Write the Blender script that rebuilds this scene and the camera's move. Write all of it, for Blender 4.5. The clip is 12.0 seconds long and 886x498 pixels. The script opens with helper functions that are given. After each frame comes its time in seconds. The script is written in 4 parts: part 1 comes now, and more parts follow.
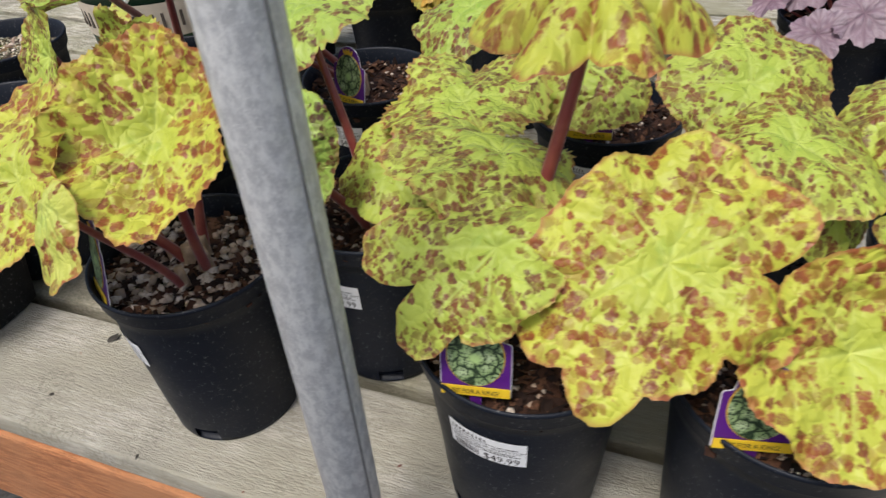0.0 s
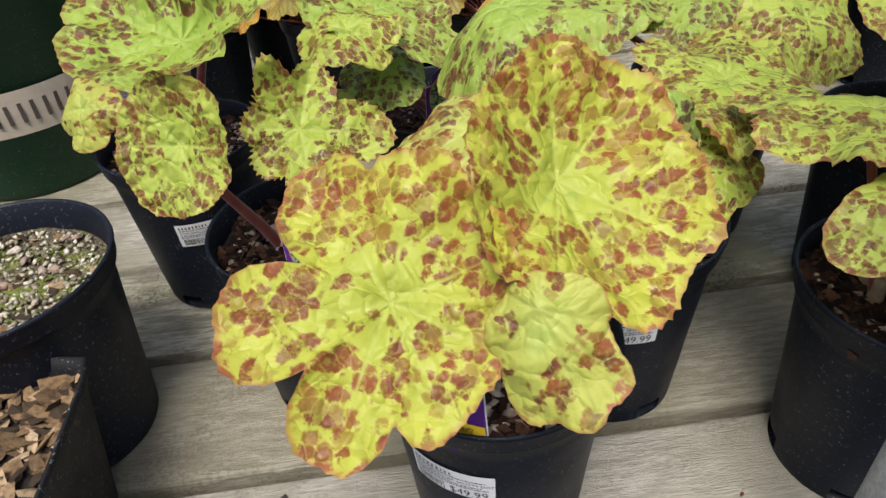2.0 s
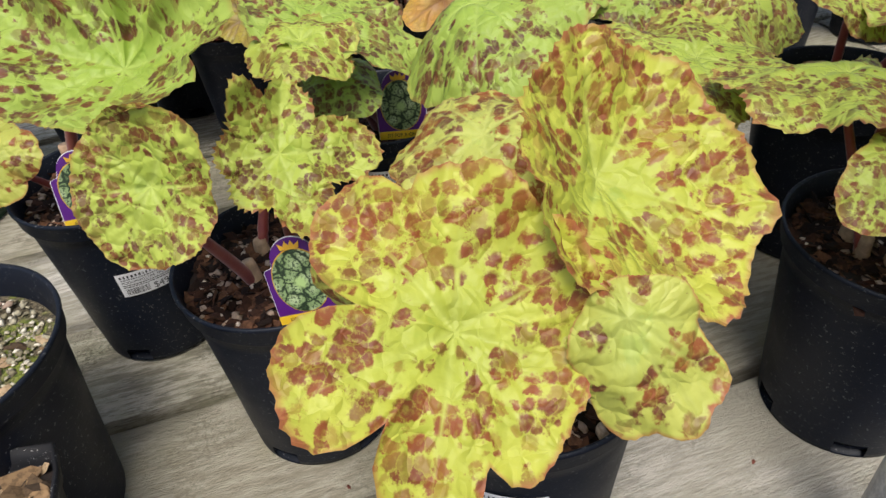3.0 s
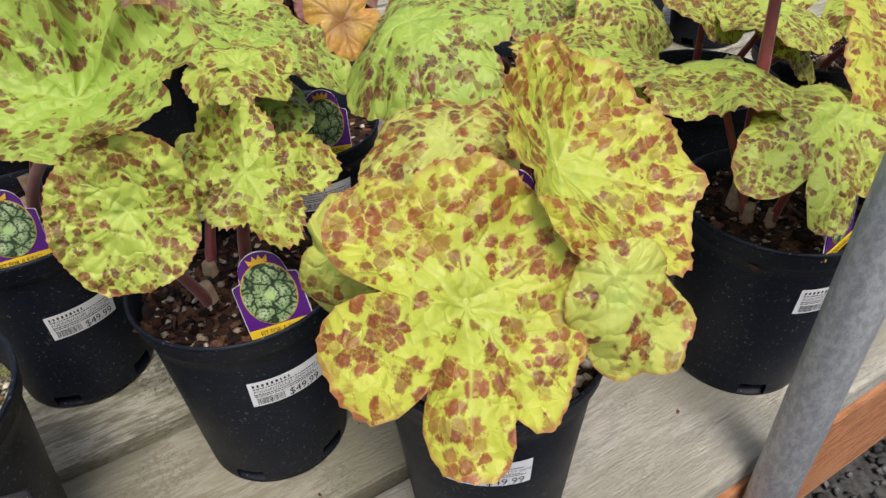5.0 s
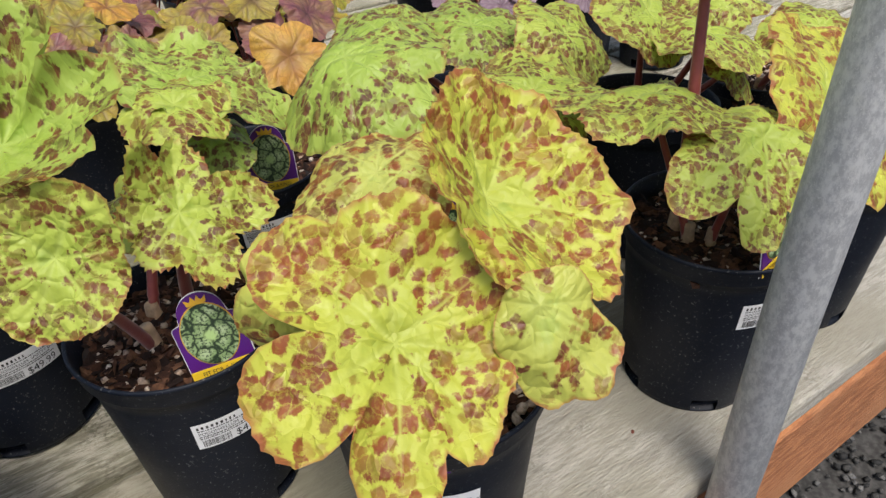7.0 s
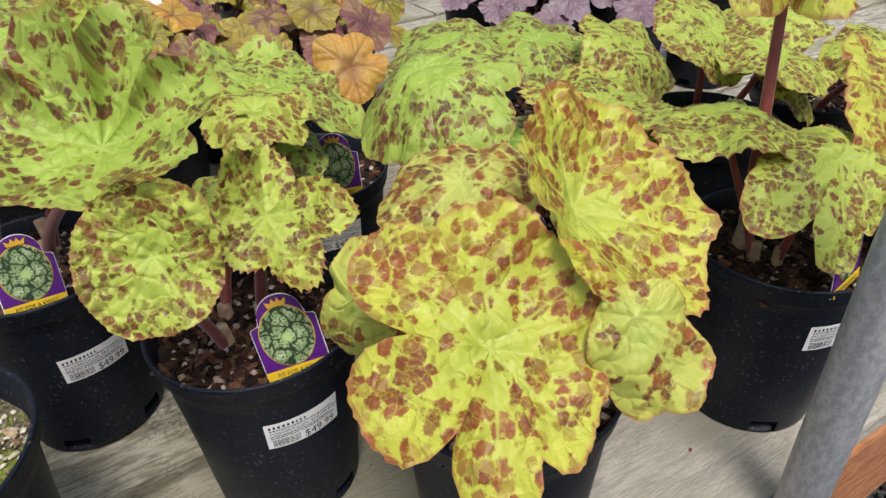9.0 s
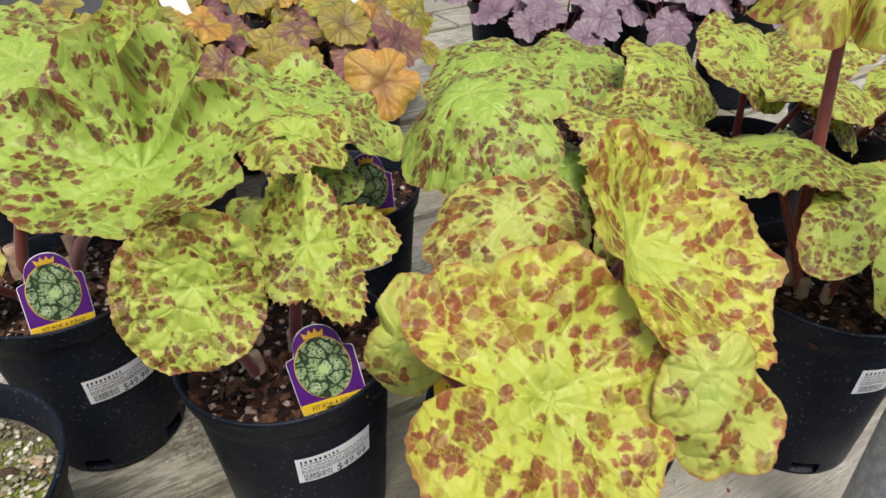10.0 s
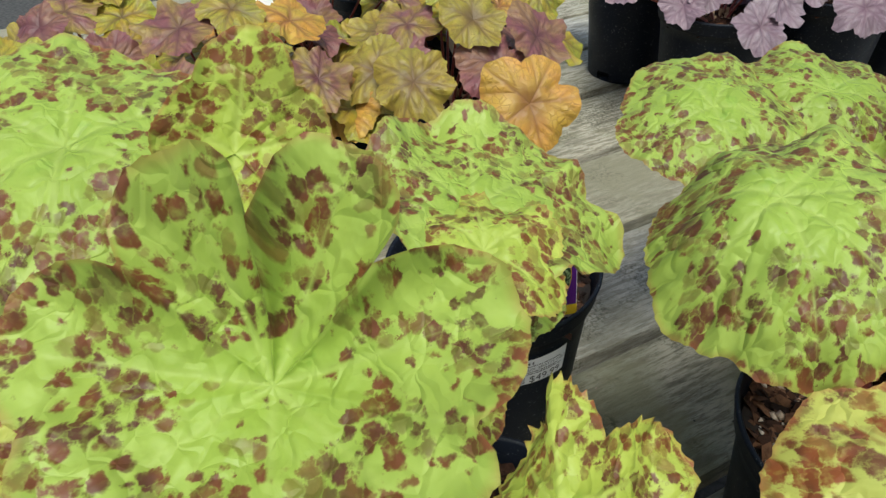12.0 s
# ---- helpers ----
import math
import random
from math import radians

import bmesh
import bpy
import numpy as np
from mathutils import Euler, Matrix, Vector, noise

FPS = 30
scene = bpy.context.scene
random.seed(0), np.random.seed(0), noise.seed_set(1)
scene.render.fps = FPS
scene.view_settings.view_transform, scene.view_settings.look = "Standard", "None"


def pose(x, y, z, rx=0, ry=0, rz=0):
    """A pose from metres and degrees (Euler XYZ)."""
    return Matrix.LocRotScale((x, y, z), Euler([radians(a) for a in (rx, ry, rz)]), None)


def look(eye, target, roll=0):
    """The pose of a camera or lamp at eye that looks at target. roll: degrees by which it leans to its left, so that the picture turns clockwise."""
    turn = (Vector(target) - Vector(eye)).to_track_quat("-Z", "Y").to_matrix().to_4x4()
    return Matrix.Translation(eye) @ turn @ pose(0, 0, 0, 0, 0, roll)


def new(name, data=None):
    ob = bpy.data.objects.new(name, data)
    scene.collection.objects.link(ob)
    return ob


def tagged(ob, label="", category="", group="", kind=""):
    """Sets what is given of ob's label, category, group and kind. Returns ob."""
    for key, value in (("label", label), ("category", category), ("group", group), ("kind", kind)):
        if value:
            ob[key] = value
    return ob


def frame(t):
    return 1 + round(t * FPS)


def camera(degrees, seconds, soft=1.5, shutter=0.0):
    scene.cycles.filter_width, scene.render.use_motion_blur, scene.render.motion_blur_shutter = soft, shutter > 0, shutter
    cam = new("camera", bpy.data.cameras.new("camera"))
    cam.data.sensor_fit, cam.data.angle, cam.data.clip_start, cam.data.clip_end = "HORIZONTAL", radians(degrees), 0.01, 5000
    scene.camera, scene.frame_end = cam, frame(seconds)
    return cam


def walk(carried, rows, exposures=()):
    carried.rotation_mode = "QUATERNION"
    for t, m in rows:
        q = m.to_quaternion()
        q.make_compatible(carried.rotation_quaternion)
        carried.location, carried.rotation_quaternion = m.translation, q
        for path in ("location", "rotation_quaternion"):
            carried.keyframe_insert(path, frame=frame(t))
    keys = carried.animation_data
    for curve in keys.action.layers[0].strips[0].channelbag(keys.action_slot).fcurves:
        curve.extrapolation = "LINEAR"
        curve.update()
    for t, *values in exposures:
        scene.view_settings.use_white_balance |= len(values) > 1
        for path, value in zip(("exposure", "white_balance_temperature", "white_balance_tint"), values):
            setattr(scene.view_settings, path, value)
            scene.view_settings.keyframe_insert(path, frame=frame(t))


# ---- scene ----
cam = camera(65.9, 12.0, soft=1.4, shutter=0.2)
PATH = [
    (0, (-0.000, 0.145, 0.516), (-0.009, 1.709, -0.732), -3.8),
    (0.5, (-0.114, 0.188, 0.486), (-0.045, 1.768, -0.739), -3.4),
    (1, (-0.211, 0.256, 0.485), (0.023, 1.849, -0.701), -3.0),
    (1.5, (-0.309, 0.291, 0.490), (0.174, 1.814, -0.713), -4.1),
    (2, (-0.370, 0.329, 0.487), (0.321, 1.745, -0.743), -4.7),
    (2.5, (-0.393, 0.379, 0.490), (0.410, 1.744, -0.732), -5.4),
    (3, (-0.414, 0.392, 0.482), (0.531, 1.634, -0.769), -5.3),
    (4.8, (-0.485, 0.411, 0.497), (0.744, 1.406, -0.727), -2.8),
    (5, (-0.483, 0.411, 0.495), (0.758, 1.395, -0.728), -2.4),
    (5.5, (-0.489, 0.403, 0.495), (0.774, 1.381, -0.709), -2.3),
    (6, (-0.489, 0.407, 0.498), (0.789, 1.381, -0.693), -2.7),
    (6.5, (-0.469, 0.395, 0.499), (0.837, 1.348, -0.679), -3.0),
    (6.7, (-0.467, 0.393, 0.499), (0.851, 1.337, -0.673), -3.0),
    (8.3, (-0.481, 0.394, 0.499), (0.831, 1.371, -0.653), -3.0),
    (8.5, (-0.483, 0.402, 0.502), (0.825, 1.389, -0.644), -2.8),
    (9, (-0.494, 0.419, 0.502), (0.806, 1.429, -0.634), -2.5),
    (9.5, (-0.497, 0.427, 0.502), (0.806, 1.450, -0.619), -1.9),
    (10, (-0.490, 0.452, 0.508), (0.804, 1.485, -0.612), -1.4),
    (10.5, (-0.460, 0.528, 0.498), (0.804, 1.572, -0.648), -1.5),
    (11, (-0.427, 0.607, 0.498), (0.790, 1.678, -0.672), -2.0),
    (11.5, (-0.415, 0.657, 0.497), (0.756, 1.743, -0.707), -2.7),
    (12, (-0.388, 0.673, 0.497), (0.766, 1.738, -0.742), -2.9),
]
# the picture turns a little greener as the camera closes in
walk(cam, [(t, look(eye, target, roll)) for t, eye, target, roll in PATH],
     exposures=[(0.0, -0.06, 6500, 9), (10.2, -0.09, 6500, 9), (11.2, -0.13, 6350, 1), (12.0, -0.13, 6300, -1)])

# ---- light ----
world = bpy.data.worlds.new("sky")
scene.world = world
world.use_nodes = True
wn = world.node_tree
sky = wn.nodes.new("ShaderNodeTexSky")
sky.sky_type, sky.sun_disc = "NISHITA", False
sky.sun_elevation, sky.sun_rotation = radians(64), radians(218)
sky.air_density, sky.dust_density = 1.0, 4.0
wn.nodes["Background"].inputs["Strength"].default_value = 0.178
wn.links.new(sky.outputs[0], wn.nodes["Background"].inputs["Color"])
sun = new("sun", bpy.data.lights.new("sun", "SUN"))
sun.data.energy, sun.data.angle, sun.data.color = 3.1, radians(20), (1.0, 0.96, 0.9)
sun.matrix_world = look((-0.9, -0.65, 3.0), (0, 0.5, 0))


# ---- materials ----
class Nodes:
    """Short hand for one node material."""

    def __init__(self, name):
        self.mat = bpy.data.materials.new(name)
        self.mat.use_nodes = True
        self.tree = self.mat.node_tree
        self.bsdf = self.tree.nodes["Principled BSDF"]
        self.out = self.tree.nodes["Material Output"]

    def put(self, socket, value):
        if isinstance(value, bpy.types.NodeSocket):
            self.tree.links.new(value, socket)
        elif isinstance(value, tuple) and len(value) == 3 and len(socket.default_value) == 4:
            socket.default_value = (*value, 1)
        else:
            socket.default_value = value

    def node(self, kind, **inputs):
        n = self.tree.nodes.new(kind)
        for key, value in inputs.items():
            self.put(n.inputs[key.replace("_", " ")], value)
        return n

    def attr(self, name):
        n = self.tree.nodes.new("ShaderNodeAttribute")
        n.attribute_name = name
        return n

    def math(self, op, a, b=0.0, clamp=False):
        n = self.tree.nodes.new("ShaderNodeMath")
        n.operation, n.use_clamp = op, clamp
        self.put(n.inputs[0], a)
        self.put(n.inputs[1], b)
        return n.outputs[0]

    def vec(self, op, a, b):
        n = self.tree.nodes.new("ShaderNodeVectorMath")
        n.operation = op
        self.put(n.inputs[0], a)
        self.put(n.inputs[3 if op == "SCALE" else 1], b)
        return n.outputs[0]

    def step(self, x, lo, hi, out_lo=0.0, out_hi=1.0):
        n = self.tree.nodes.new("ShaderNodeMapRange")
        n.interpolation_type = "SMOOTHSTEP"
        for k, v in zip(range(5), (x, lo, hi, out_lo, out_hi)):
            self.put(n.inputs[k], v)
        return n.outputs[0]

    def mix(self, f, a, b, kind="MIX"):
        n = self.tree.nodes.new("ShaderNodeMix")
        n.data_type, n.blend_type = "RGBA", kind
        self.put(n.inputs[0], f)
        self.put(n.inputs[6], a)
        self.put(n.inputs[7], b)
        return n.outputs[2]

    def noise(self, vector, scale, detail=3.0, rough=0.55):
        return self.node("ShaderNodeTexNoise", Vector=vector, Scale=scale, Detail=detail, Roughness=rough)

    def voronoi(self, vector, scale, feature="F1"):
        n = self.tree.nodes.new("ShaderNodeTexVoronoi")
        n.feature = feature
        self.put(n.inputs["Vector"], vector)
        self.put(n.inputs["Scale"], scale)
        return n

    def bump(self, height, strength=0.3, distance=0.002):
        n = self.node("ShaderNodeBump", Height=height, Strength=strength, Distance=distance)
        self.put(self.bsdf.inputs["Normal"], n.outputs[0])
        return n.outputs[0]

    def set(self, **inputs):
        for key, value in inputs.items():
            self.put(self.bsdf.inputs[key.replace("_", " ")], value)
        return self

    def coord(self, which="Object"):
        return self.tree.nodes.new("ShaderNodeTexCoord").outputs[which]

    def rand(self):
        return self.tree.nodes.new("ShaderNodeObjectInfo").outputs["Random"]

    def island(self):
        return self.tree.nodes.new("ShaderNodeNewGeometry").outputs["Random Per Island"]

    def through_light(self, colour, share, normal=None):
        t = self.node("ShaderNodeBsdfTranslucent", Color=colour)
        if normal is not None:
            self.put(t.inputs["Normal"], normal)
        m = self.node("ShaderNodeMixShader", Fac=share)
        self.tree.links.new(self.bsdf.outputs[0], m.inputs[1])
        self.tree.links.new(t.outputs[0], m.inputs[2])
        self.tree.links.new(m.outputs[0], self.out.inputs["Surface"])


def spotted_leaf(name, heart, rim, spot, dark, amount=0.0, rim_red=0.5, grain=140):
    """Mottled mayapple leaf: polygon blotches in clusters on a lime ground, pale veins, a reddish margin."""
    k = Nodes(name)
    pos, rad, vein = k.attr("leaf_place").outputs["Vector"], k.attr("leaf_out").outputs["Fac"], k.attr("leaf_vein").outputs["Fac"]
    wob = k.vec("SUBTRACT", k.noise(pos, 190, 4, 0.65).outputs["Color"], (0.5, 0.5, 0.5))
    wob2 = k.vec("SUBTRACT", k.noise(pos, 45, 2).outputs["Color"], (0.5, 0.5, 0.5))
    place = k.vec("ADD", k.vec("ADD", pos, k.vec("SCALE", wob, 0.0085)), k.vec("SCALE", wob2, 0.008))
    cell = k.voronoi(place, grain)
    seam = k.voronoi(place, grain, "DISTANCE_TO_EDGE").outputs["Distance"]
    one = k.node("ShaderNodeSeparateColor", Color=cell.outputs["Color"]).outputs[0]
    cluster = k.noise(pos, 54, 2.0).outputs["Fac"]
    score = k.math("ADD", k.math("MULTIPLY", one, 0.32), k.math("MULTIPLY", cluster, 1.7))
    score = k.math("ADD", score, k.math("MULTIPLY", k.step(rad, 0.12, 0.52), 0.42))
    score = k.math("SUBTRACT", score, k.math("MULTIPLY", k.step(rad, 0.8, 1.0), 0.05))
    reach = k.step(score, 1.26 - amount, 1.54 - amount, 0.0, 0.70)
    rag = k.math("MULTIPLY", k.noise(pos, 380, 3, 0.7).outputs["Fac"], 0.34)
    gap = k.math("SUBTRACT", reach, k.math("ADD", cell.outputs["Distance"], rag))
    mask = k.math("MULTIPLY", k.step(gap, -0.22, 0.04), k.step(vein, 0.8, 0.25))
    mask = k.math("MULTIPLY", mask, k.step(k.math("ADD", seam, k.math("MULTIPLY", rag, 0.3)), 0.0, 0.14, 0.45, 1.0))
    mask = k.math("MULTIPLY", mask, k.step(k.node("ShaderNodeSeparateColor", Color=cell.outputs["Color"]).outputs[1], 0.0, 0.55, 0.45, 1.0))
    mask = k.math("MULTIPLY", mask, k.step(k.noise(pos, 300, 3).outputs["Fac"], 0.22, 0.55, 0.55, 1.0))
    ground = k.mix(k.step(k.math("ADD", rad, k.math("MULTIPLY", k.noise(pos, 22, 2).outputs["Fac"], 0.7)), 0.45, 1.25), heart, rim)
    ground = k.mix(k.step(k.noise(pos, 60, 3).outputs["Fac"], 0.35, 0.7, 0.0, 0.45), ground, tuple(c * 0.72 for c in heart))
    near = k.math("MULTIPLY", k.step(score, 0.82 - amount, 1.0 - amount), 0.35)
    ground = k.mix(near, ground, tuple(c * f for c, f in zip(rim, (1.08, 1.0, 0.9))))
    ground = k.mix(k.math("MULTIPLY", vein, 0.18), ground, (0.62, 0.68, 0.25))
    blot = k.mix(k.step(k.noise(pos, 55, 2).outputs["Fac"], 0.42, 0.62), spot, dark)
    colour = k.mix(mask, ground, blot)
    colour = k.mix(k.math("MULTIPLY", k.step(k.math("ADD", rad, k.math("MULTIPLY", k.noise(pos, 50, 2).outputs["Fac"], 0.07)), 0.985, 1.05), rim_red), colour, (0.40, 0.14, 0.06))
    net = k.voronoi(k.vec("ADD", pos, k.vec("SCALE", wob2, 0.025)), 88, "DISTANCE_TO_EDGE").outputs["Distance"]
    pillow = k.math("POWER", k.step(net, 0.0, 0.30), 0.6)
    quilt = k.voronoi(k.vec("ADD", pos, k.vec("SCALE", wob2, 0.02)), 75, "SMOOTH_F1").outputs["Distance"]
    height = k.math("SUBTRACT", k.math("SUBTRACT", k.math("ADD", k.math("MULTIPLY", k.noise(pos, 125, 2).outputs["Fac"], 0.42), k.math("MULTIPLY", pillow, 0.30)), quilt), k.math("MULTIPLY", vein, 0.12))
    n = k.bump(height, 0.45, 0.0064)
    k.set(Base_Color=colour, Roughness=k.step(k.noise(pos, 90, 2).outputs["Fac"], 0.3, 0.7, 0.44, 0.58))
    k.bsdf.inputs["Specular IOR Level"].default_value = 0.4
    k.through_light(colour, 0.22, n)
    return k.mat


BROWN, MAROON = (0.27, 0.080, 0.022), (0.13, 0.052, 0.022)
LEAF_YELLOW = spotted_leaf("leaf_yellow", (0.39, 0.48, 0.070), (0.50, 0.53, 0.070), BROWN, (0.19, 0.055, 0.020), 0.15, 0.75, 140)
LEAF_LIME = spotted_leaf("leaf_lime", (0.35, 0.47, 0.065), (0.44, 0.53, 0.09), (0.19, 0.066, 0.022), MAROON, 0.16, 0.55, 180)
LEAF_GREEN = spotted_leaf("leaf_green", (0.24, 0.41, 0.055), (0.32, 0.46, 0.085), (0.13, 0.055, 0.022), (0.085, 0.042, 0.025), 0.10, 0.3, 180)
LEAF_FRESH = spotted_leaf("leaf_fresh", (0.29, 0.435, 0.058), (0.36, 0.48, 0.09), (0.17, 0.058, 0.022), (0.105, 0.042, 0.022), 0.11, 0.4, 168)
LEAF_PALE = spotted_leaf("leaf_pale", (0.46, 0.54, 0.12), (0.53, 0.55, 0.12), BROWN, (0.15, 0.05, 0.025), 0.22, 0.6, 140)
LEAF_BARE = spotted_leaf("leaf_bare", (0.42, 0.51, 0.10), (0.47, 0.50, 0.10), BROWN, (0.15, 0.05, 0.025), 0.0, 0.8, 130)


def veined_leaf(name, ground, flush, vein_colour, blade):
    """Coral bells leaf: one colour flushed with another round its dark veins."""
    k = Nodes(name)
    pos, rad, vein = k.attr("leaf_place").outputs["Vector"], k.attr("leaf_out").outputs["Fac"], k.attr("leaf_vein").outputs["Fac"]
    mottle = k.noise(pos, 40, 3).outputs["Fac"]
    colour = k.mix(k.step(mottle, 0.35, 0.65), ground, flush)
    tint = k.rand()
    colour = k.mix(k.math("MULTIPLY", k.step(tint, 0.35, 0.9), 0.7), colour, blade)
    edge = k.voronoi(k.vec("ADD", pos, k.vec("SCALE", k.noise(pos, 90, 2).outputs["Color"], 0.006)), 170, "DISTANCE_TO_EDGE").outputs["Distance"]
    net = k.math("MULTIPLY", k.step(edge, 0.10, 0.02), 0.35)
    dark = k.math("MAXIMUM", k.math("MAXIMUM", vein, net), k.math("MULTIPLY", k.step(k.math("ADD", rad, k.math("MULTIPLY", mottle, 0.5)), 0.95, 0.35), k.step(tint, 0.1, 0.7, 0.1, 0.9)))
    colour = k.mix(k.math("MULTIPLY", dark, 0.8), colour, vein_colour)
    n = k.bump(k.math("SUBTRACT", k.noise(pos, 120, 2).outputs["Fac"], dark), 0.5, 0.003)
    k.set(Base_Color=colour, Roughness=0.5)
    k.through_light(colour, 0.2, n)
    return k.mat


HEUCHERA_GOLD = veined_leaf("leaf_gold", (0.34, 0.37, 0.04), (0.47, 0.34, 0.03), (0.075, 0.020, 0.030), (0.36, 0.27, 0.045))
HEUCHERA_MAUVE = veined_leaf("leaf_mauve", (0.26, 0.10, 0.10), (0.36, 0.27, 0.05), (0.08, 0.022, 0.036), (0.24, 0.085, 0.095))
HEUCHERA_SILVER = veined_leaf("leaf_silver", (0.36, 0.29, 0.32), (0.27, 0.19, 0.23), (0.13, 0.06, 0.09), (0.30, 0.20, 0.24))
HEUCHERA_ORANGE = veined_leaf("leaf_orange", (0.60, 0.31, 0.05), (0.52, 0.36, 0.05), (0.15, 0.045, 0.03), (0.54, 0.27, 0.06))


def stem_material():
    k = Nodes("stem_red")
    p = k.coord()
    n = k.noise(p, 60, 3).outputs["Fac"]
    colour = k.mix(k.step(n, 0.35, 0.7), (0.21, 0.026, 0.024), (0.27, 0.06, 0.038))
    k.set(Base_Color=colour, Roughness=0.42)
    k.bsdf.inputs["Sheen Weight"].default_value = 0.3
    k.bump(k.noise(p, 400, 2).outputs["Fac"], 0.2, 0.001)
    return k.mat


def plastic(name, colour, dust=0.5, rough=0.42):
    k = Nodes(name)
    p = k.coord()
    big, speck = k.noise(p, 14, 4).outputs["Fac"], k.noise(p, 340, 3, 0.75).outputs["Fac"]
    stretch = k.node("ShaderNodeMapping", Vector=p)
    stretch.inputs["Scale"].default_value = (1, 1, 14)
    scratch = k.noise(stretch.outputs[0], 60, 4).outputs["Fac"]
    grime = k.math("MULTIPLY", k.step(big, 0.42, 0.75), k.step(scratch, 0.45, 0.8))
    white = k.math("MULTIPLY", k.step(speck, 0.615, 0.68), dust)
    c = k.mix(k.math("MULTIPLY", grime, dust * 0.5), colour, (0.05, 0.053, 0.062))
    c = k.mix(white, c, (0.34, 0.34, 0.33))
    k.set(Base_Color=c, Roughness=k.step(big, 0.3, 0.7, rough, rough + 0.16))
    k.bsdf.inputs["Specular IOR Level"].default_value = 0.24
    k.bump(scratch, 0.12, 0.001)
    return k.mat


def plain(name, colour, rough=0.6, grain=0.12, scale=80.0, metal=0.0):
    k = Nodes(name)
    n = k.noise(k.coord(), scale, 4).outputs["Fac"]
    k.set(Base_Color=k.mix(k.step(n, 0.3, 0.7), tuple(c * (1 - grain) for c in colour), tuple(min(1, c * (1 + grain)) for c in colour)), Roughness=rough, Metallic=metal)
    k.bump(n, 0.15, 0.001)
    return k.mat


def weathered_wood(name, pale, dark, green, fresh=0.0):
    k = Nodes(name)
    p = k.vec("ADD", k.coord(), k.vec("SCALE", k.node("ShaderNodeCombineXYZ", X=1.0, Y=1.0, Z=1.0).outputs[0], k.math("MULTIPLY", k.rand(), 37.0)))
    m = k.node("ShaderNodeMapping", Vector=p)
    m.inputs["Scale"].default_value = (3.0, 20, 20)
    grain = k.noise(m.outputs[0], 9, 6, 0.65).outputs["Fac"]
    m2 = k.node("ShaderNodeMapping", Vector=p)
    m2.inputs["Scale"].default_value = (6.0, 55, 55)
    fibre = k.noise(m2.outputs[0], 12, 4, 0.7).outputs["Fac"]
    m3 = k.node("ShaderNodeMapping", Vector=p)
    m3.inputs["Scale"].default_value = (0.45, 1.6, 1.0)
    blot = k.noise(p, 7, 5, 0.6).outputs["Fac"]
    fine = k.noise(p, 180, 4, 0.7).outputs["Fac"]
    c = k.mix(k.step(grain, 0.40, 0.58), dark, pale)
    c = k.mix(k.step(fibre, 0.50, 0.68, 0.0, 0.75), c, tuple(v * 0.38 for v in dark))
    c = k.mix(k.step(blot, 0.42, 0.62, 0.0, 0.8), c, green)
    c = k.mix(k.step(fine, 0.62, 0.78, 0.0, 0.6 - 0.4 * fresh), c, tuple(v * 0.3 for v in dark))
    stain = k.noise(m3.outputs[0], 16, 5, 0.7).outputs["Fac"]
    c = k.mix(k.step(stain, 0.52, 0.68, 0.0, 0.6 - 0.4 * fresh), c, tuple(v * 0.55 for v in dark))
    lichen = k.math("MULTIPLY", k.step(k.noise(p, 11, 4, 0.6).outputs["Fac"], 0.50, 0.62), k.step(k.noise(p, 240, 4, 0.7).outputs["Fac"], 0.47, 0.60))
    c = k.mix(k.math("MULTIPLY", lichen, 0.75 - 0.7 * fresh), c, (0.085, 0.08, 0.045))
    tone = k.math("MULTIPLY", k.step(k.rand(), 0.0, 1.0), 0.6)
    c = k.mix(tone, c, dark)
    k.set(Base_Color=c, Roughness=0.8)
    k.bump(k.math("ADD", k.math("MULTIPLY", grain, 0.6), k.math("ADD", fibre, k.math("MULTIPLY", fine, 0.4))), 0.8, 0.004)
    return k.mat


def galvanised():
    k = Nodes("galvanised_steel")
    p = k.coord()
    m = k.node("ShaderNodeMapping", Vector=p)
    m.inputs["Scale"].default_value = (1, 1, 0.55)
    blot, streak, fine = k.noise(m.outputs[0], 170, 6, 0.72).outputs["Fac"], k.noise(m.outputs[0], 420, 5, 0.7).outputs["Fac"], k.noise(p, 700, 3, 0.7).outputs["Fac"]
    c = k.mix(k.step(blot, 0.40, 0.62), (0.52, 0.525, 0.53), (0.78, 0.78, 0.77))
    c = k.mix(k.step(streak, 0.5, 0.75, 0, 0.6), c, (0.84, 0.84, 0.84))
    c = k.mix(k.step(fine, 0.56, 0.70, 0, 0.8), c, (0.84, 0.84, 0.82))
    k.set(Base_Color=c, Roughness=k.step(blot, 0.3, 0.7, 0.42, 0.6), Metallic=0.05)
    k.bump(k.math("ADD", fine, streak), 0.25, 0.001)
    return k.mat


def chips(name, a, b, c):
    k = Nodes(name)
    r = k.island()
    col = k.mix(k.step(r, 0.2, 0.6), a, k.mix(k.step(r, 0.6, 0.95), b, c))
    n = k.noise(k.coord(), 300, 3).outputs["Fac"]
    k.set(Base_Color=k.mix(k.step(n, 0.4, 0.7, 0, 0.5), col, tuple(v * 0.5 for v in a)), Roughness=0.9)
    k.bsdf.inputs["Specular IOR Level"].default_value = 0.25
    k.bump(n, 0.4, 0.001)
    return k.mat


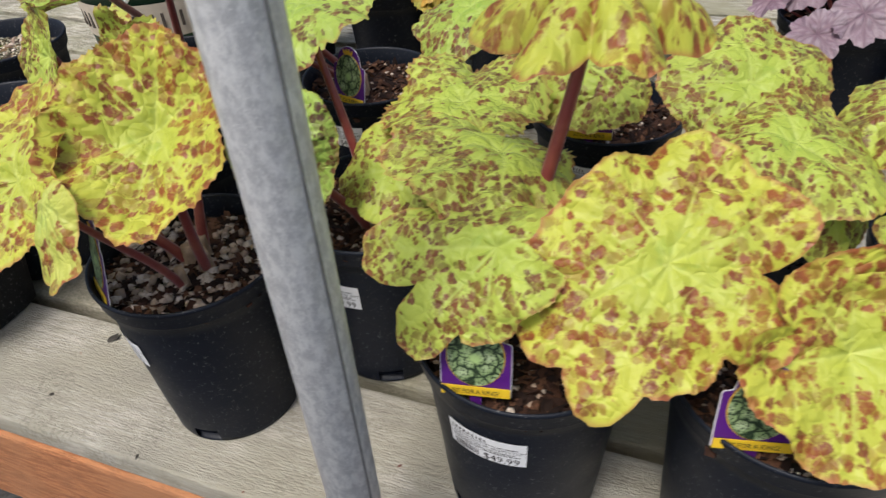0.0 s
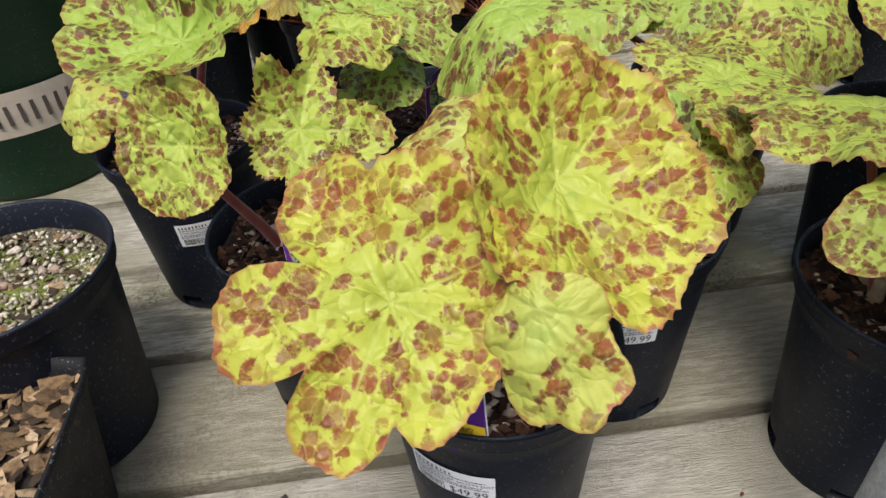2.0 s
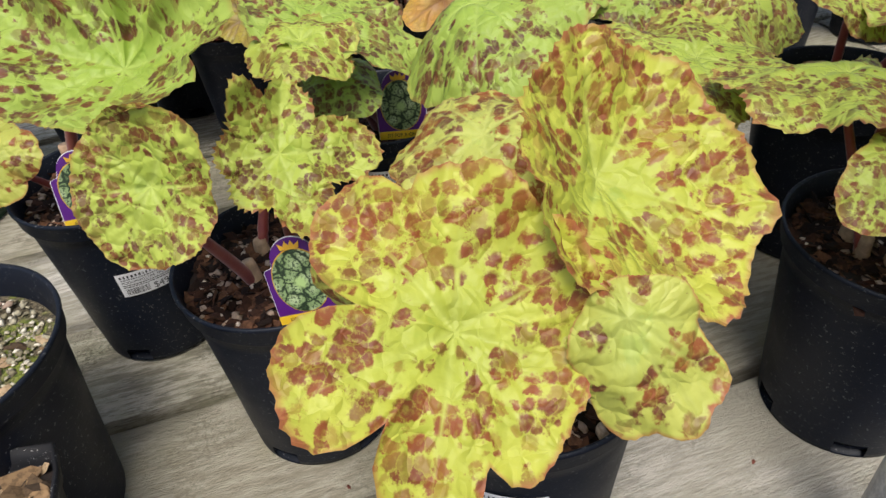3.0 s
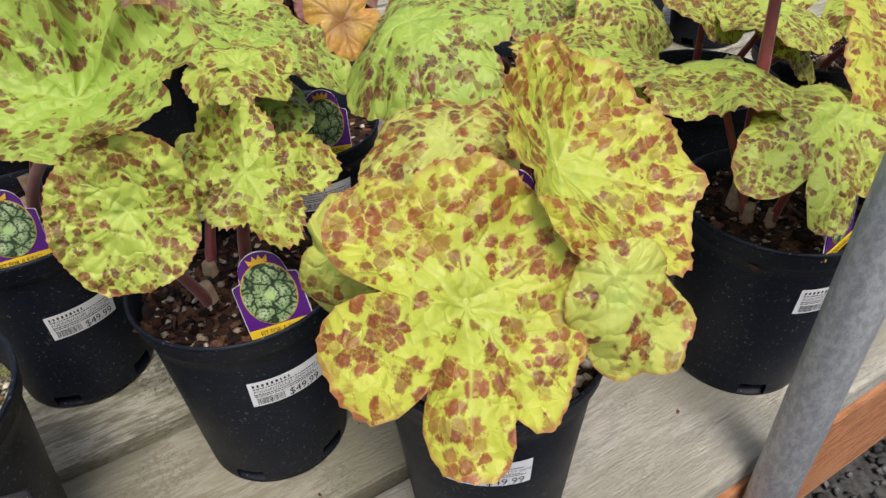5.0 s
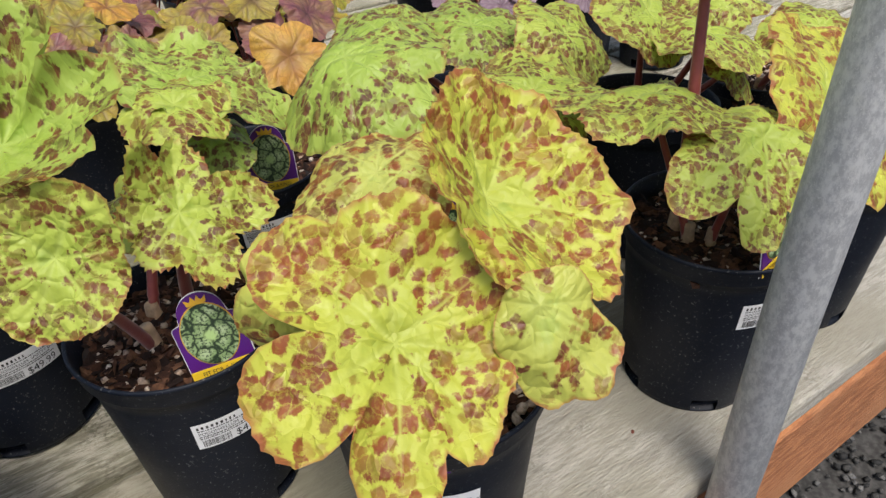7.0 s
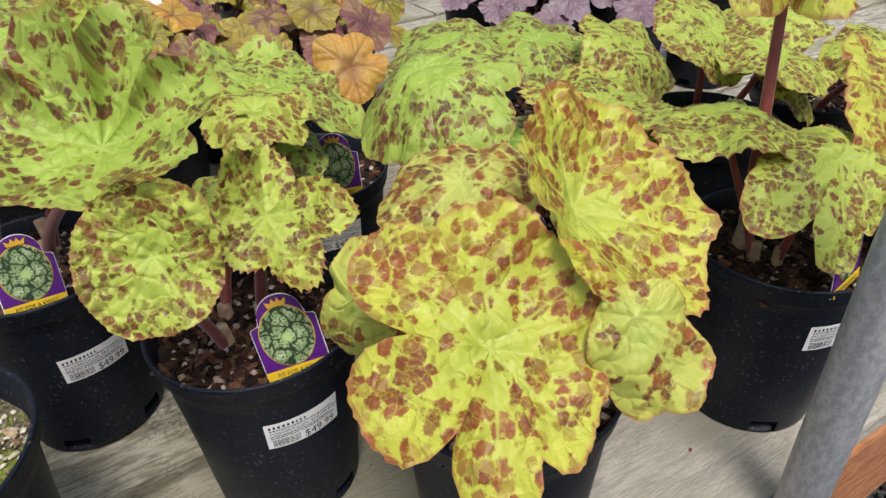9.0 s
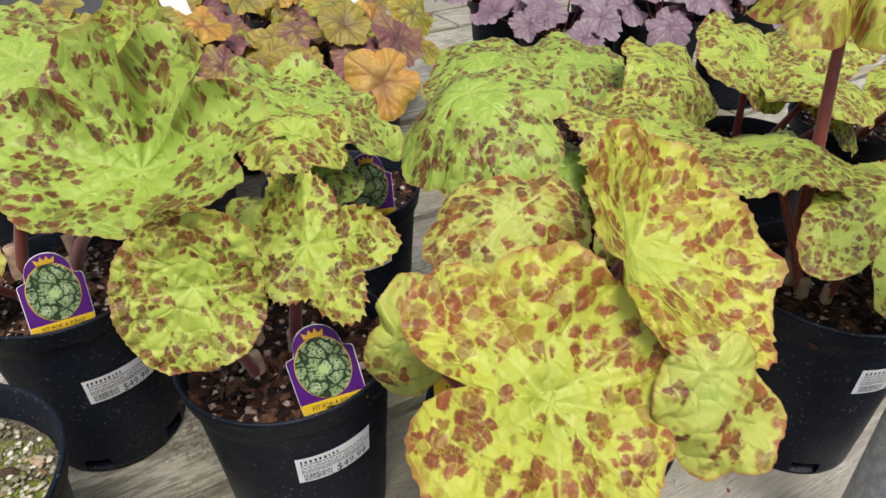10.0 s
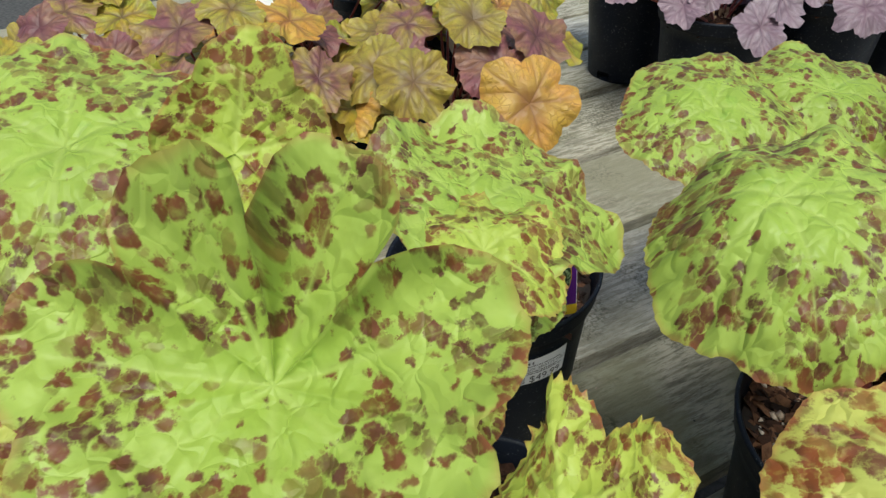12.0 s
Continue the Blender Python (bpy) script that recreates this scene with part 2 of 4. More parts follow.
def moss():
    """Dark grit with patches of bright moss."""
    k = Nodes("mossy_grit")
    p = k.coord()
    patch, fine = k.noise(p, 26, 3).outputs["Fac"], k.noise(p, 500, 3, 0.7).outputs["Fac"]
    dirt = k.mix(k.step(fine, 0.4, 0.65), (0.045, 0.036, 0.022), (0.20, 0.165, 0.10))
    green = k.mix(k.step(fine, 0.35, 0.65), (0.06, 0.085, 0.010), (0.22, 0.25, 0.035))
    k.set(Base_Color=k.mix(k.step(patch, 0.47, 0.56), dirt, green), Roughness=0.95)
    k.bump(fine, 0.8, 0.003)
    return k.mat


def photo_material():
    k = Nodes("printed_foliage")
    p = k.coord()
    warp = k.vec("ADD", p, k.vec("SCALE", k.noise(p, 150, 2).outputs["Color"], 0.006))
    one, edge = k.voronoi(warp, 105), k.voronoi(warp, 105, "DISTANCE_TO_EDGE").outputs["Distance"]
    leafy = k.mix(k.step(one.outputs["Distance"], 0.15, 0.6), (0.42, 0.52, 0.30), (0.24, 0.34, 0.15))
    fleck = k.noise(p, 520, 3, 0.7).outputs["Fac"]
    c = k.mix(k.step(fleck, 0.50, 0.58, 0.0, 0.9), leafy, (0.022, 0.045, 0.022))
    c = k.mix(k.step(edge, 0.12, 0.02), c, (0.018, 0.035, 0.018))
    middle = k.vec("SUBTRACT", p, (0.0, 0.0, 0.030))
    far_out = k.node("ShaderNodeVectorMath", Vector=middle)
    far_out.operation = "LENGTH"
    c = k.mix(k.step(k.math("ADD", far_out.outputs["Value"], k.math("MULTIPLY", fleck, 0.004)), 0.008, 0.004), c, (0.40, 0.56, 0.22))
    k.set(Base_Color=c, Roughness=0.35)
    return k.mat


STEM = stem_material()
POT_BLACK = plastic("pot_black_plastic", (0.0055, 0.008, 0.015), 0.30)
POT_DULL = plastic("pot_dull_plastic", (0.012, 0.012, 0.014), 0.8, 0.5)
POT_GREEN = plastic("pot_green_plastic", (0.012, 0.045, 0.022), 0.3, 0.4)
SOIL = plain("wet_soil", (0.012, 0.0065, 0.0045), 0.9, 0.5, 220)
SOIL_MOSSY = moss()
BARK = chips("bark_chips", (0.014, 0.0065, 0.0045), (0.050, 0.021, 0.012), (0.14, 0.066, 0.036))
BARK_PALE = chips("pale_bark_chips", (0.05, 0.034, 0.022), (0.26, 0.165, 0.085), (0.46, 0.34, 0.21))
PUMICE = chips("pumice", (0.34, 0.25, 0.19), (0.50, 0.40, 0.32), (0.66, 0.57, 0.49))
GRIT = chips("grit", (0.20, 0.175, 0.11), (0.44, 0.40, 0.29), (0.66, 0.61, 0.50))
PAPER = plain("white_paper", (0.78, 0.78, 0.79), 0.5, 0.03)
INK = plain("black_ink", (0.02, 0.02, 0.02), 0.6, 0.05)
PURPLE = plain("purple_card", (0.085, 0.012, 0.18), 0.35, 0.08)
YELLOW = plain("yellow_card", (0.75, 0.50, 0.03), 0.4, 0.04)
GOLD = plain("gold_print", (0.62, 0.36, 0.03), 0.4, 0.05)
PHOTO = photo_material()
TAN_PRINT = plain("tan_print", (0.52, 0.45, 0.36), 0.5, 0.06)
BROWN_INK = plain("brown_ink", (0.07, 0.055, 0.045), 0.5, 0.05)
DECK = weathered_wood("weathered_plank", (0.67, 0.64, 0.57), (0.37, 0.345, 0.285), (0.30, 0.28, 0.20))
DECK_MOSSY = weathered_wood("mossy_plank", (0.56, 0.52, 0.42), (0.28, 0.255, 0.19), (0.29, 0.28, 0.175))
CEDAR = weathered_wood("orange_lumber", (0.56, 0.24, 0.10), (0.36, 0.13, 0.05), (0.48, 0.22, 0.10), 0.8)
STEEL = galvanised()
SEAM = plain("weld_seam", (0.22, 0.22, 0.22), 0.6, 0.2)
GRAVEL = chips("gravel", (0.03, 0.03, 0.03), (0.08, 0.078, 0.075), (0.17, 0.165, 0.16))
GROUND = plain("dark_gravel_ground", (0.05, 0.048, 0.046), 0.95, 0.5, 60)
HUSK = plain("dry_husk", (0.40, 0.27, 0.17), 0.8, 0.3, 120)


# ---- builders ----
def mesh_of(bm, name, material, smooth=True):
    me = bpy.data.meshes.new(name)
    bm.to_mesh(me)
    bm.free()
    me.materials.append(material)
    if smooth:
        me.shade_smooth()
    return me


def part(name, bm, material, parent, label="", smooth=True):
    me = bm if isinstance(bm, bpy.types.Mesh) else mesh_of(bm, name, material, smooth)
    ob = new(name, me)
    ob.parent = parent
    return tagged(ob, label)


def thing(name, x, y, z, label, category, group="", kind="", turn=0.0):
    ob = new(name)
    ob.empty_display_size = 0.02
    ob.matrix_world = pose(x, y, z, 0, 0, turn)
    return tagged(ob, label, category, group, kind)


def lathe(profile, segs=64, holes=(), hole_rows=()):
    """Turn (radius, height) pairs round z; faces of hole_rows at the columns in holes are left open."""
    bm = bmesh.new()
    rings = [[bm.verts.new((r * math.cos(2 * math.pi * i / segs), r * math.sin(2 * math.pi * i / segs), z)) for i in range(segs)] for r, z in profile]
    for j in range(len(rings) - 1):
        for i in range(segs):
            if j in hole_rows and i in holes:
                continue
            bm.faces.new((rings[j][i], rings[j][(i + 1) % segs], rings[j + 1][(i + 1) % segs], rings[j + 1][i]))
    return bm


def box(bm, x0, y0, z0, x1, y1, z1, bevel=0.0):
    made = bmesh.ops.create_cube(bm, size=1, matrix=Matrix.Translation(((x0 + x1) / 2, (y0 + y1) / 2, (z0 + z1) / 2)) @ Matrix.Diagonal((x1 - x0, y1 - y0, z1 - z0, 1)))
    if bevel:
        edges = {e for v in made["verts"] for e in v.link_edges}
        bmesh.ops.bevel(bm, geom=list(edges), offset=bevel, segments=2, affect="EDGES", profile=0.6)
    return bm


def tube(points, radii, segs=10):
    """A closed tube along points."""
    bm, rings = bmesh.new(), []
    for i, p in enumerate(points):
        ahead = (points[min(i + 1, len(points) - 1)] - points[max(i - 1, 0)]).normalized()
        side = ahead.cross(Vector((0.31, 0.2, 0.93))).normalized()
        over = ahead.cross(side)
        rings.append([bm.verts.new(p + radii[i] * (math.cos(a) * side + math.sin(a) * over)) for a in (2 * math.pi * k / segs for k in range(segs))])
    for a, b in zip(rings, rings[1:]):
        for k in range(segs):
            bm.faces.new((a[k], a[(k + 1) % segs], b[(k + 1) % segs], b[k]))
    bm.faces.new(rings[0][::-1])
    bm.faces.new(rings[-1])
    return bm


def bezier(a, b, c, d, n=14):
    return [(1 - t) ** 3 * a + 3 * t * (1 - t) ** 2 * b + 3 * t * t * (1 - t) * c + t ** 3 * d for t in (i / n for i in range(n + 1))]


def stem(plant, foot, top, thick=0.0036, bow=(0, 0, 0)):
    """A fleshy stem from the soil to a leaf's underside, in the plant's own metres."""
    foot, top, bow = Vector(foot), Vector(top), Vector(bow)
    up, run = Vector((0, 0, (top.z - foot.z) * 0.45)), top - foot
    pts = bezier(foot, foot + run * 0.2 + up * 0.35 + bow, top - run * 0.2 - up * 0.25 + bow, top)
    part("stem", tube(pts, [thick * (1.35 - 0.55 * i / 14) for i in range(15)]), STEM, plant)
    husk = bezier(foot - Vector((0, 0, 0.006)), foot + up * 0.1, foot + up * 0.25, foot + up * 0.4 + bow * 0.3, 5)
    part("sheath", tube(husk, [thick * f for f in (2.1, 2.0, 1.8, 1.6, 1.5, 1.42)], 9), HUSK, plant)


def even_lobes(count, lens, depth, rng):
    """Lobes spread evenly: (angle in degrees, length, lift, cut towards the next lobe)."""
    lens = lens or [1 + rng.uniform(-0.08, 0.08) for _ in range(count)]
    return [(360 * k / count + (rng.uniform(-9, 9) if k else 0), lens[k % len(lens)], 0.0, depth * rng.uniform(0.75, 1.25)) for k in range(count)]


def leaf_mesh(R, lobes, sharp, cup, drops, wave, waves, teeth, dimple, tall, seed, rings, segs, flat=1.0, rise=1.8, bold=1.0):
    """A blade round its vein crossing. lobes: (angle, length, lift, cut), lengths and lifts as shares of R; the rim is cut in between each two."""
    rng = random.Random(seed)
    ph, ph2 = rng.uniform(0, 6.28), rng.uniform(0, 6.28)
    verts, outs, veins, places = [], [], [], []
    turns = [radians(l[0]) for l in lobes] + [radians(lobes[0][0]) + 2 * math.pi]
    full, half = 2 * math.pi, math.pi
    columns = []
    for i in range(segs):
        a = full * i / segs
        b = a if a >= turns[0] else a + full
        k = max(j for j in range(len(lobes)) if turns[j] <= b)
        one, two = lobes[k], lobes[(k + 1) % len(lobes)]
        f = (b - turns[k]) / (turns[k + 1] - turns[k])
        g = f * f * (3 - 2 * f)
        d = 1 - abs(2 * f - 1)
        length = one[1] * (1 - g) + two[1] * g
        lift = one[2] * (1 - g) + two[2] * g
        edge = R * length * (1 - one[3] * d ** sharp + 0.006 * math.sin(11 * a + ph) + 0.05 * noise.noise(Vector((2.2 * math.cos(a), 2.2 * math.sin(a), seed * 5.1)))
                             + 0.03 * noise.noise(Vector((6 * math.cos(a), 6 * math.sin(a), seed * 2.3))))
        tooth = R * teeth * ((1.0, 0.25, 0.0)[i % 3]) * (0.5 + rng.random()) if teeth else 0.0
        columns.append((a, edge, lift, tooth))
    for j in range(rings + 1):
        rho = (j / rings) ** 0.85
        for a, edge, lift, tooth in columns:
            r = edge * rho + (tooth if j == rings else 0.0)
            x, y = r * math.cos(a), r * math.sin(a) * tall
            z = cup * rho ** 2 + lift * rho ** rise - dimple * math.exp(-(rho / 0.16) ** 2)
            for at, amount, power in drops:
                c = math.cos(a - radians(at))
                if c > 0:
                    z += amount * (c * rho) ** power
            z += wave * math.sin(waves * a + ph) * rho ** 2.5 + wave * 0.45 * math.sin((2 * waves + 1) * a + ph2) * rho ** 4
            perp, vein = 1.0, 0.0
            for t in turns[:-1]:
                off = (a - t + half) % full - half
                if abs(off) > 0.9:
                    continue
                q = r * abs(math.sin(off))
                perp = min(perp, q)
                vein = max(vein, math.exp(-(q / (bold * (0.0010 + 0.0011 * (1 - rho)))) ** 2) * (1 - 0.7 * rho / bold))
                # two side veins leave each main vein and bend towards the rim
                for start in (0.26, 0.5):
                    if rho > start:
                        q2 = abs(q - 0.55 * (rho - start) * R)
                        perp = min(perp, q2 * 1.3)
                        vein = max(vein, 0.55 * bold * math.exp(-(q2 / (0.0008 * bold)) ** 2) * (1 - 0.7 * rho / bold))
            puff = noise.noise(Vector((x * 62, y * 62, seed * 3.7))) * 0.0034 + noise.noise(Vector((x * 32, y * 32, seed * 1.3))) * 0.0062 + 0.0032 * (1 - math.exp(-(perp / 0.008) ** 2))
            z = z * R + (puff * (0.25 + 0.75 * rho) - 0.0005 * vein) * flat
            verts.append((x, y, z))
            outs.append(rho)
            veins.append(vein)
            places.append((x, y, seed * 0.37))
    faces = [(j * segs + i, (j + 1) * segs + i, (j + 1) * segs + (i + 1) % segs, j * segs + (i + 1) % segs) for j in range(rings) for i in range(segs)]
    me = bpy.data.meshes.new("leaf")
    me.from_pydata(verts, [], faces)
    for name, values in (("leaf_out", outs), ("leaf_vein", veins)):
        me.attributes.new(name, "FLOAT", "POINT").data.foreach_set("value", values)
    me.attributes.new("leaf_place", "FLOAT_VECTOR", "POINT").data.foreach_set("vector", [v for p in places for v in p])
    me.shade_smooth()
    return me


SEED = [0]


def leaf(plant, at, facing, R, material, lobes=6, depth=0.28, sharp=2.2, lens=None, lead=(0, 0, -1), cup=0.0, drops=(), wave=0.06, waves=3,
         teeth=0.011, dimple=0.06, tall=1.0, foot=None, thick=0.0036, bow=(0, 0, 0), rings=26, segs=192, label="", flat=1.0, rise=1.8, bold=1.0):
    """A round, lobed leaf on its stem. at and foot are places in the world; facing is the way its upper side looks, lead the way of its first lobe."""
    SEED[0] += 1
    base = plant.matrix_world.inverted()
    z = Vector(facing).normalized()
    x = Vector(lead)
    x = (x - x.dot(z) * z).normalized()
    turn = Matrix((x, z.cross(x), z)).transposed().to_4x4()
    if isinstance(lobes, int):
        lobes = even_lobes(lobes, lens, depth, random.Random(SEED[0] * 7))
    me = leaf_mesh(R, lobes, sharp, cup, drops, wave, waves, teeth, dimple, tall, SEED[0], rings, segs, flat, rise, bold)
    me.materials.append(material)
    ob = part("leaf", me, material, plant, label)
    ob.matrix_local = base @ Matrix.Translation(at) @ turn
    if foot:
        top = base @ (Vector(at) - z * (dimple * R + 0.0055))
        stem(plant, base @ Vector(foot), top, thick, bow)
    return ob


# pot: rim radius 80 mm, 178 mm high
RIM, HIGH = 0.080, 0.178
POT_PROFILE = [(0.030, 0.004), (0.056, 0.004), (0.0575, 0.0), (0.060, 0.001), (0.0605, 0.006), (0.0612, 0.016), (0.063, 0.035), (0.0655, 0.07), (0.0690, 0.11),
               (0.0722, 0.146), (0.0742, 0.1585), (0.0768, 0.1600), (0.0775, 0.162), (0.0788, 0.1735), (0.0800, 0.1755), (0.0798, 0.178), (0.0782, 0.1785), (0.0768, 0.1765),
               (0.0752, 0.164), (0.0715, 0.15), (0.067, 0.10), (0.060, 0.012), (0.03, 0.008)]
POT_HOLES = {k + d for k in (4, 20, 36, 52) for d in range(5)}
POT_MESH = mesh_of(lathe(POT_PROFILE, 80, POT_HOLES, (3, 4, 20)), "pot", POT_BLACK)
SOIL_Z = 0.158


def soil_mesh(r, material, seed, rough=0.004):
    bm = bmesh.new()
    bmesh.ops.create_circle(bm, cap_ends=True, cap_tris=True, segments=48, radius=r)
    bmesh.ops.subdivide_edges(bm, edges=bm.edges[:], cuts=3, use_grid_fill=True)
    for v in bm.verts:
        v.co.z = noise.noise(Vector((v.co.x * 45, v.co.y * 45, seed))) * rough
    return mesh_of(bm, "soil", material)


def bits(count, r, size, flat, seed, material, name, square=False):
    """Loose chips or pebbles lying on a disc of radius r, as one mesh."""
    rng = random.Random(seed)
    verts, faces = [], []
    shape = [(1, 0, 0), (0.3, 0.95, 0.1), (-0.8, 0.6, 0), (-0.8, -0.55, 0.1), (0.35, -0.9, 0), (0.2, 0.1, 0.9), (-0.3, -0.1, -0.9)]
    tris = [(0, 1, 5), (1, 2, 5), (2, 3, 5), (3, 4, 5), (4, 0, 5), (1, 0, 6), (2, 1, 6), (3, 2, 6), (4, 3, 6), (0, 4, 6)]
    for _ in range(count):
        if square:
            px, py = rng.uniform(-r, r), rng.uniform(-r, r)
        else:
            d, a = r * math.sqrt(rng.random()), rng.uniform(0, 6.283)
            px, py = d * math.cos(a), d * math.sin(a)
        s = size * rng.uniform(0.5, 1.35)
        long = rng.uniform(0.9, 2.4) if flat < 0.5 else rng.uniform(0.9, 1.3)
        m = Matrix.Translation((px, py, noise.noise(Vector((px * 45, py * 45, 1))) * 0.004 + s * flat * 0.5)) @ Euler((rng.gauss(0, 0.4), rng.gauss(0, 0.4), rng.uniform(0, 6.28))).to_matrix().to_4x4() @ Matrix.Diagonal((s * long, s, s * flat, 1))
        k = len(verts)
        verts += [m @ (Vector(p) * rng.uniform(0.8, 1.15)) for p in shape]
        faces += [tuple(k + i for i in t) for t in tris]
    me = bpy.data.meshes.new(name)
    me.from_pydata(verts, [], faces)
    me.materials.append(material)
    if flat > 0.5:
        me.shade_smooth()
    return me


SOIL_MESH = soil_mesh(0.0725, SOIL, 1)
BARK_MESHES = [bits(900, 0.071, 0.0042, 0.34, 10 + i, BARK, "bark_mulch") for i in range(3)]
PUMICE_MESHES = [bits(n, 0.069, 0.0029, 0.75, 20 + i, PUMICE, "pumice_grit") for i, n in enumerate((110, 190, 320))] + [bits(330, 0.069, 0.0043, 0.75, 27, PUMICE, "pumice_grit")]


def lettering(words, size, squeeze=1.0):
    """Flat letters as vertices and faces, left-aligned on the baseline."""
    cu = bpy.data.curves.new("words", "FONT")
    cu.body, cu.size, cu.resolution_u = words, size, 2
    ob = bpy.data.objects.new("words", cu)
    scene.collection.objects.link(ob)
    me = bpy.data.meshes.new_from_object(ob.evaluated_get(bpy.context.evaluated_depsgraph_get()))
    bpy.data.objects.remove(ob)
    vs, fs = [(v.co.x * squeeze, v.co.y) for v in me.vertices], [tuple(p.vertices) for p in me.polygons]
    bpy.data.meshes.remove(me)
    return vs, fs


def bars(rng, x0, x1, y, h, low=0.003, high=0.007):
    """A line of unreadable print."""
    out, x = [], x0
    while x < x1:
        w = min(rng.uniform(low, high), x1 - x)
        out.append((x, y, x + w, y + h))
        x += w + h * 0.6
    return out


def flat_parts(pieces, name):
    """Verts and faces from bars (x0, y0, x1, y1) and letterings ((x, y), (verts, faces))."""
    vs, fs = [], []
    for p in pieces:
        k = len(vs)
        if len(p) == 4:
            n = max(1, round((p[2] - p[0]) / 0.004))
            for i in range(n + 1):
                x = p[0] + (p[2] - p[0]) * i / n
                vs += [(x, p[1]), (x, p[3])]
            fs += [(k + 2 * i, k + 2 * i + 2, k + 2 * i + 3, k + 2 * i + 1) for i in range(n)]
        else:
            (ox, oy), (a, b) = p
            vs += [(x + ox, y + oy) for x, y in a]
            fs += [tuple(k + i for i in f) for f in b]
    return vs, fs


STICKER_W, STICKER_H = 0.056, 0.027
_rng = random.Random(5)
PRICE = lettering("$49.99", 0.0102, 0.9)
TITLE = lettering("PODOPHYLLUM  SPOTTY DOTTY", 0.0040, 0.95)
STICKER_PRINT = flat_parts(
    bars(_rng, 0.003, 0.029, 0.0215, 0.0028, 0.0009, 0.0017)
    + [b for y, h, x1 in ((0.0192, 0.0011, 0.05), (0.0128, 0.0010, 0.048), (0.0108, 0.0010, 0.052)) for b in bars(_rng, 0.003, x1, y, h, 0.0006, 0.0022)]
    + [((0.003, 0.0150), TITLE), ((0.0265, 0.0018), PRICE)]
    + [(0.004 + i * 0.00075, 0.002, 0.004 + i * 0.00075 + _rng.choice((0.00025, 0.00045)), 0.0092) for i in range(26)], "print")


def wrap(vs, fs, name, material, high, lift):
    """Lay flat print (x from -w/2, y up) round the pot's wall at angle 0."""
    me = bpy.data.meshes.new(name)
    out = []
    for x, y in vs:
        z = high + y
        r = 0.0612 + (z - 0.016) * 0.0848 + lift
        a = x / 0.069
        out.append((r * math.cos(a), r * math.sin(a), z))
    me.from_pydata(out, [], fs)
    me.materials.append(material)
    return me


def sticker_sheet():
    nx, ny = 16, 3
    vs = [((i / nx - 0.5) * STICKER_W, j / ny * STICKER_H) for j in range(ny + 1) for i in range(nx + 1)]
    fs = [(j * (nx + 1) + i, j * (nx + 1) + i + 1, (j + 1) * (nx + 1) + i + 1, (j + 1) * (nx + 1) + i) for j in range(ny) for i in range(nx)]
    return vs, fs


STICKER_MESH = wrap(*sticker_sheet(), "price_sticker", PAPER, 0.118, 0.0009)
STICKER_INK = wrap([(x - STICKER_W / 2, y) for x, y in STICKER_PRINT[0]], STICKER_PRINT[1], "print", INK, 0.118, 0.0013)


def outline_slab(points, thick, name, material):
    """A flat card of an outline in x and z, standing upright, thick along y."""
    bm = bmesh.new()
    f = bm.faces.new([bm.verts.new((x, 0, z)) for x, z in points])
    out = bmesh.ops.extrude_face_region(bm, geom=[f])
    bmesh.ops.translate(bm, verts=[v for v in out["geom"] if isinstance(v, bmesh.types.BMVert)], vec=(0, thick, 0))
    bmesh.ops.recalc_face_normals(bm, faces=bm.faces[:])
    return mesh_of(bm, name, material, False)


def tag_outline(grow=0.0):
    w = 0.022 + grow
    left = [(-0.003, -0.014), (-0.004, 0.0 - grow), (-w, 0.0 - grow), (-w, 0.040), (-w + 0.001, 0.0415), (-w + 0.006, 0.043)]
    top = [(-0.0155 * math.cos(a), 0.0465 + (0.0155 + grow) * math.sin(a)) for a in (math.pi * (0.08 + 0.84 * i / 18) for i in range(19))]
    return left + top + [(-x, z) for x, z in left[::-1]]


def ellipse(cx, cz, rx, rz, n=36):
    return [(cx + rx * math.cos(2 * math.pi * i / n), cz + rz * math.sin(2 * math.pi * i / n)) for i in range(n)]


TAG_CARD = outline_slab(tag_outline(), 0.0006, "card", PURPLE)
TAG_RIM = outline_slab(tag_outline(0.0006), 0.0004, "white_edge", PAPER)
TAG_OVAL = outline_slab(ellipse(0, 0.031, 0.0185, 0.0235), 0.0004, "oval_rim", GOLD)
TAG_PHOTO = outline_slab(ellipse(0, 0.031, 0.0178, 0.0228), 0.0005, "photo", PHOTO)
TAG_CROWN = outline_slab([(-0.0062, 0.0545), (-0.0072, 0.0592), (-0.0036, 0.0568), (-0.002, 0.0606), (0, 0.0572), (0.002, 0.0606), (0.0036, 0.0568), (0.0072, 0.0592), (0.0062, 0.0545)], 0.0004, "crown", GOLD)
TAG_BAND = outline_slab([(-0.022, 0.0), (0.022, 0.0), (0.022, 0.0075), (-0.022, 0.0075)], 0.0005, "banner", YELLOW)


def tag_words():
    vs, fs = lettering("FIT FOR A KING!", 0.0052, 0.78)
    w = max(x for x, _ in vs)
    me = bpy.data.meshes.new("words")
    me.from_pydata([(x - w / 2, 0, z + 0.002) for x, z in vs], [], fs)
    me.materials.append(INK)
    return me


TAG_WORDS = tag_words()


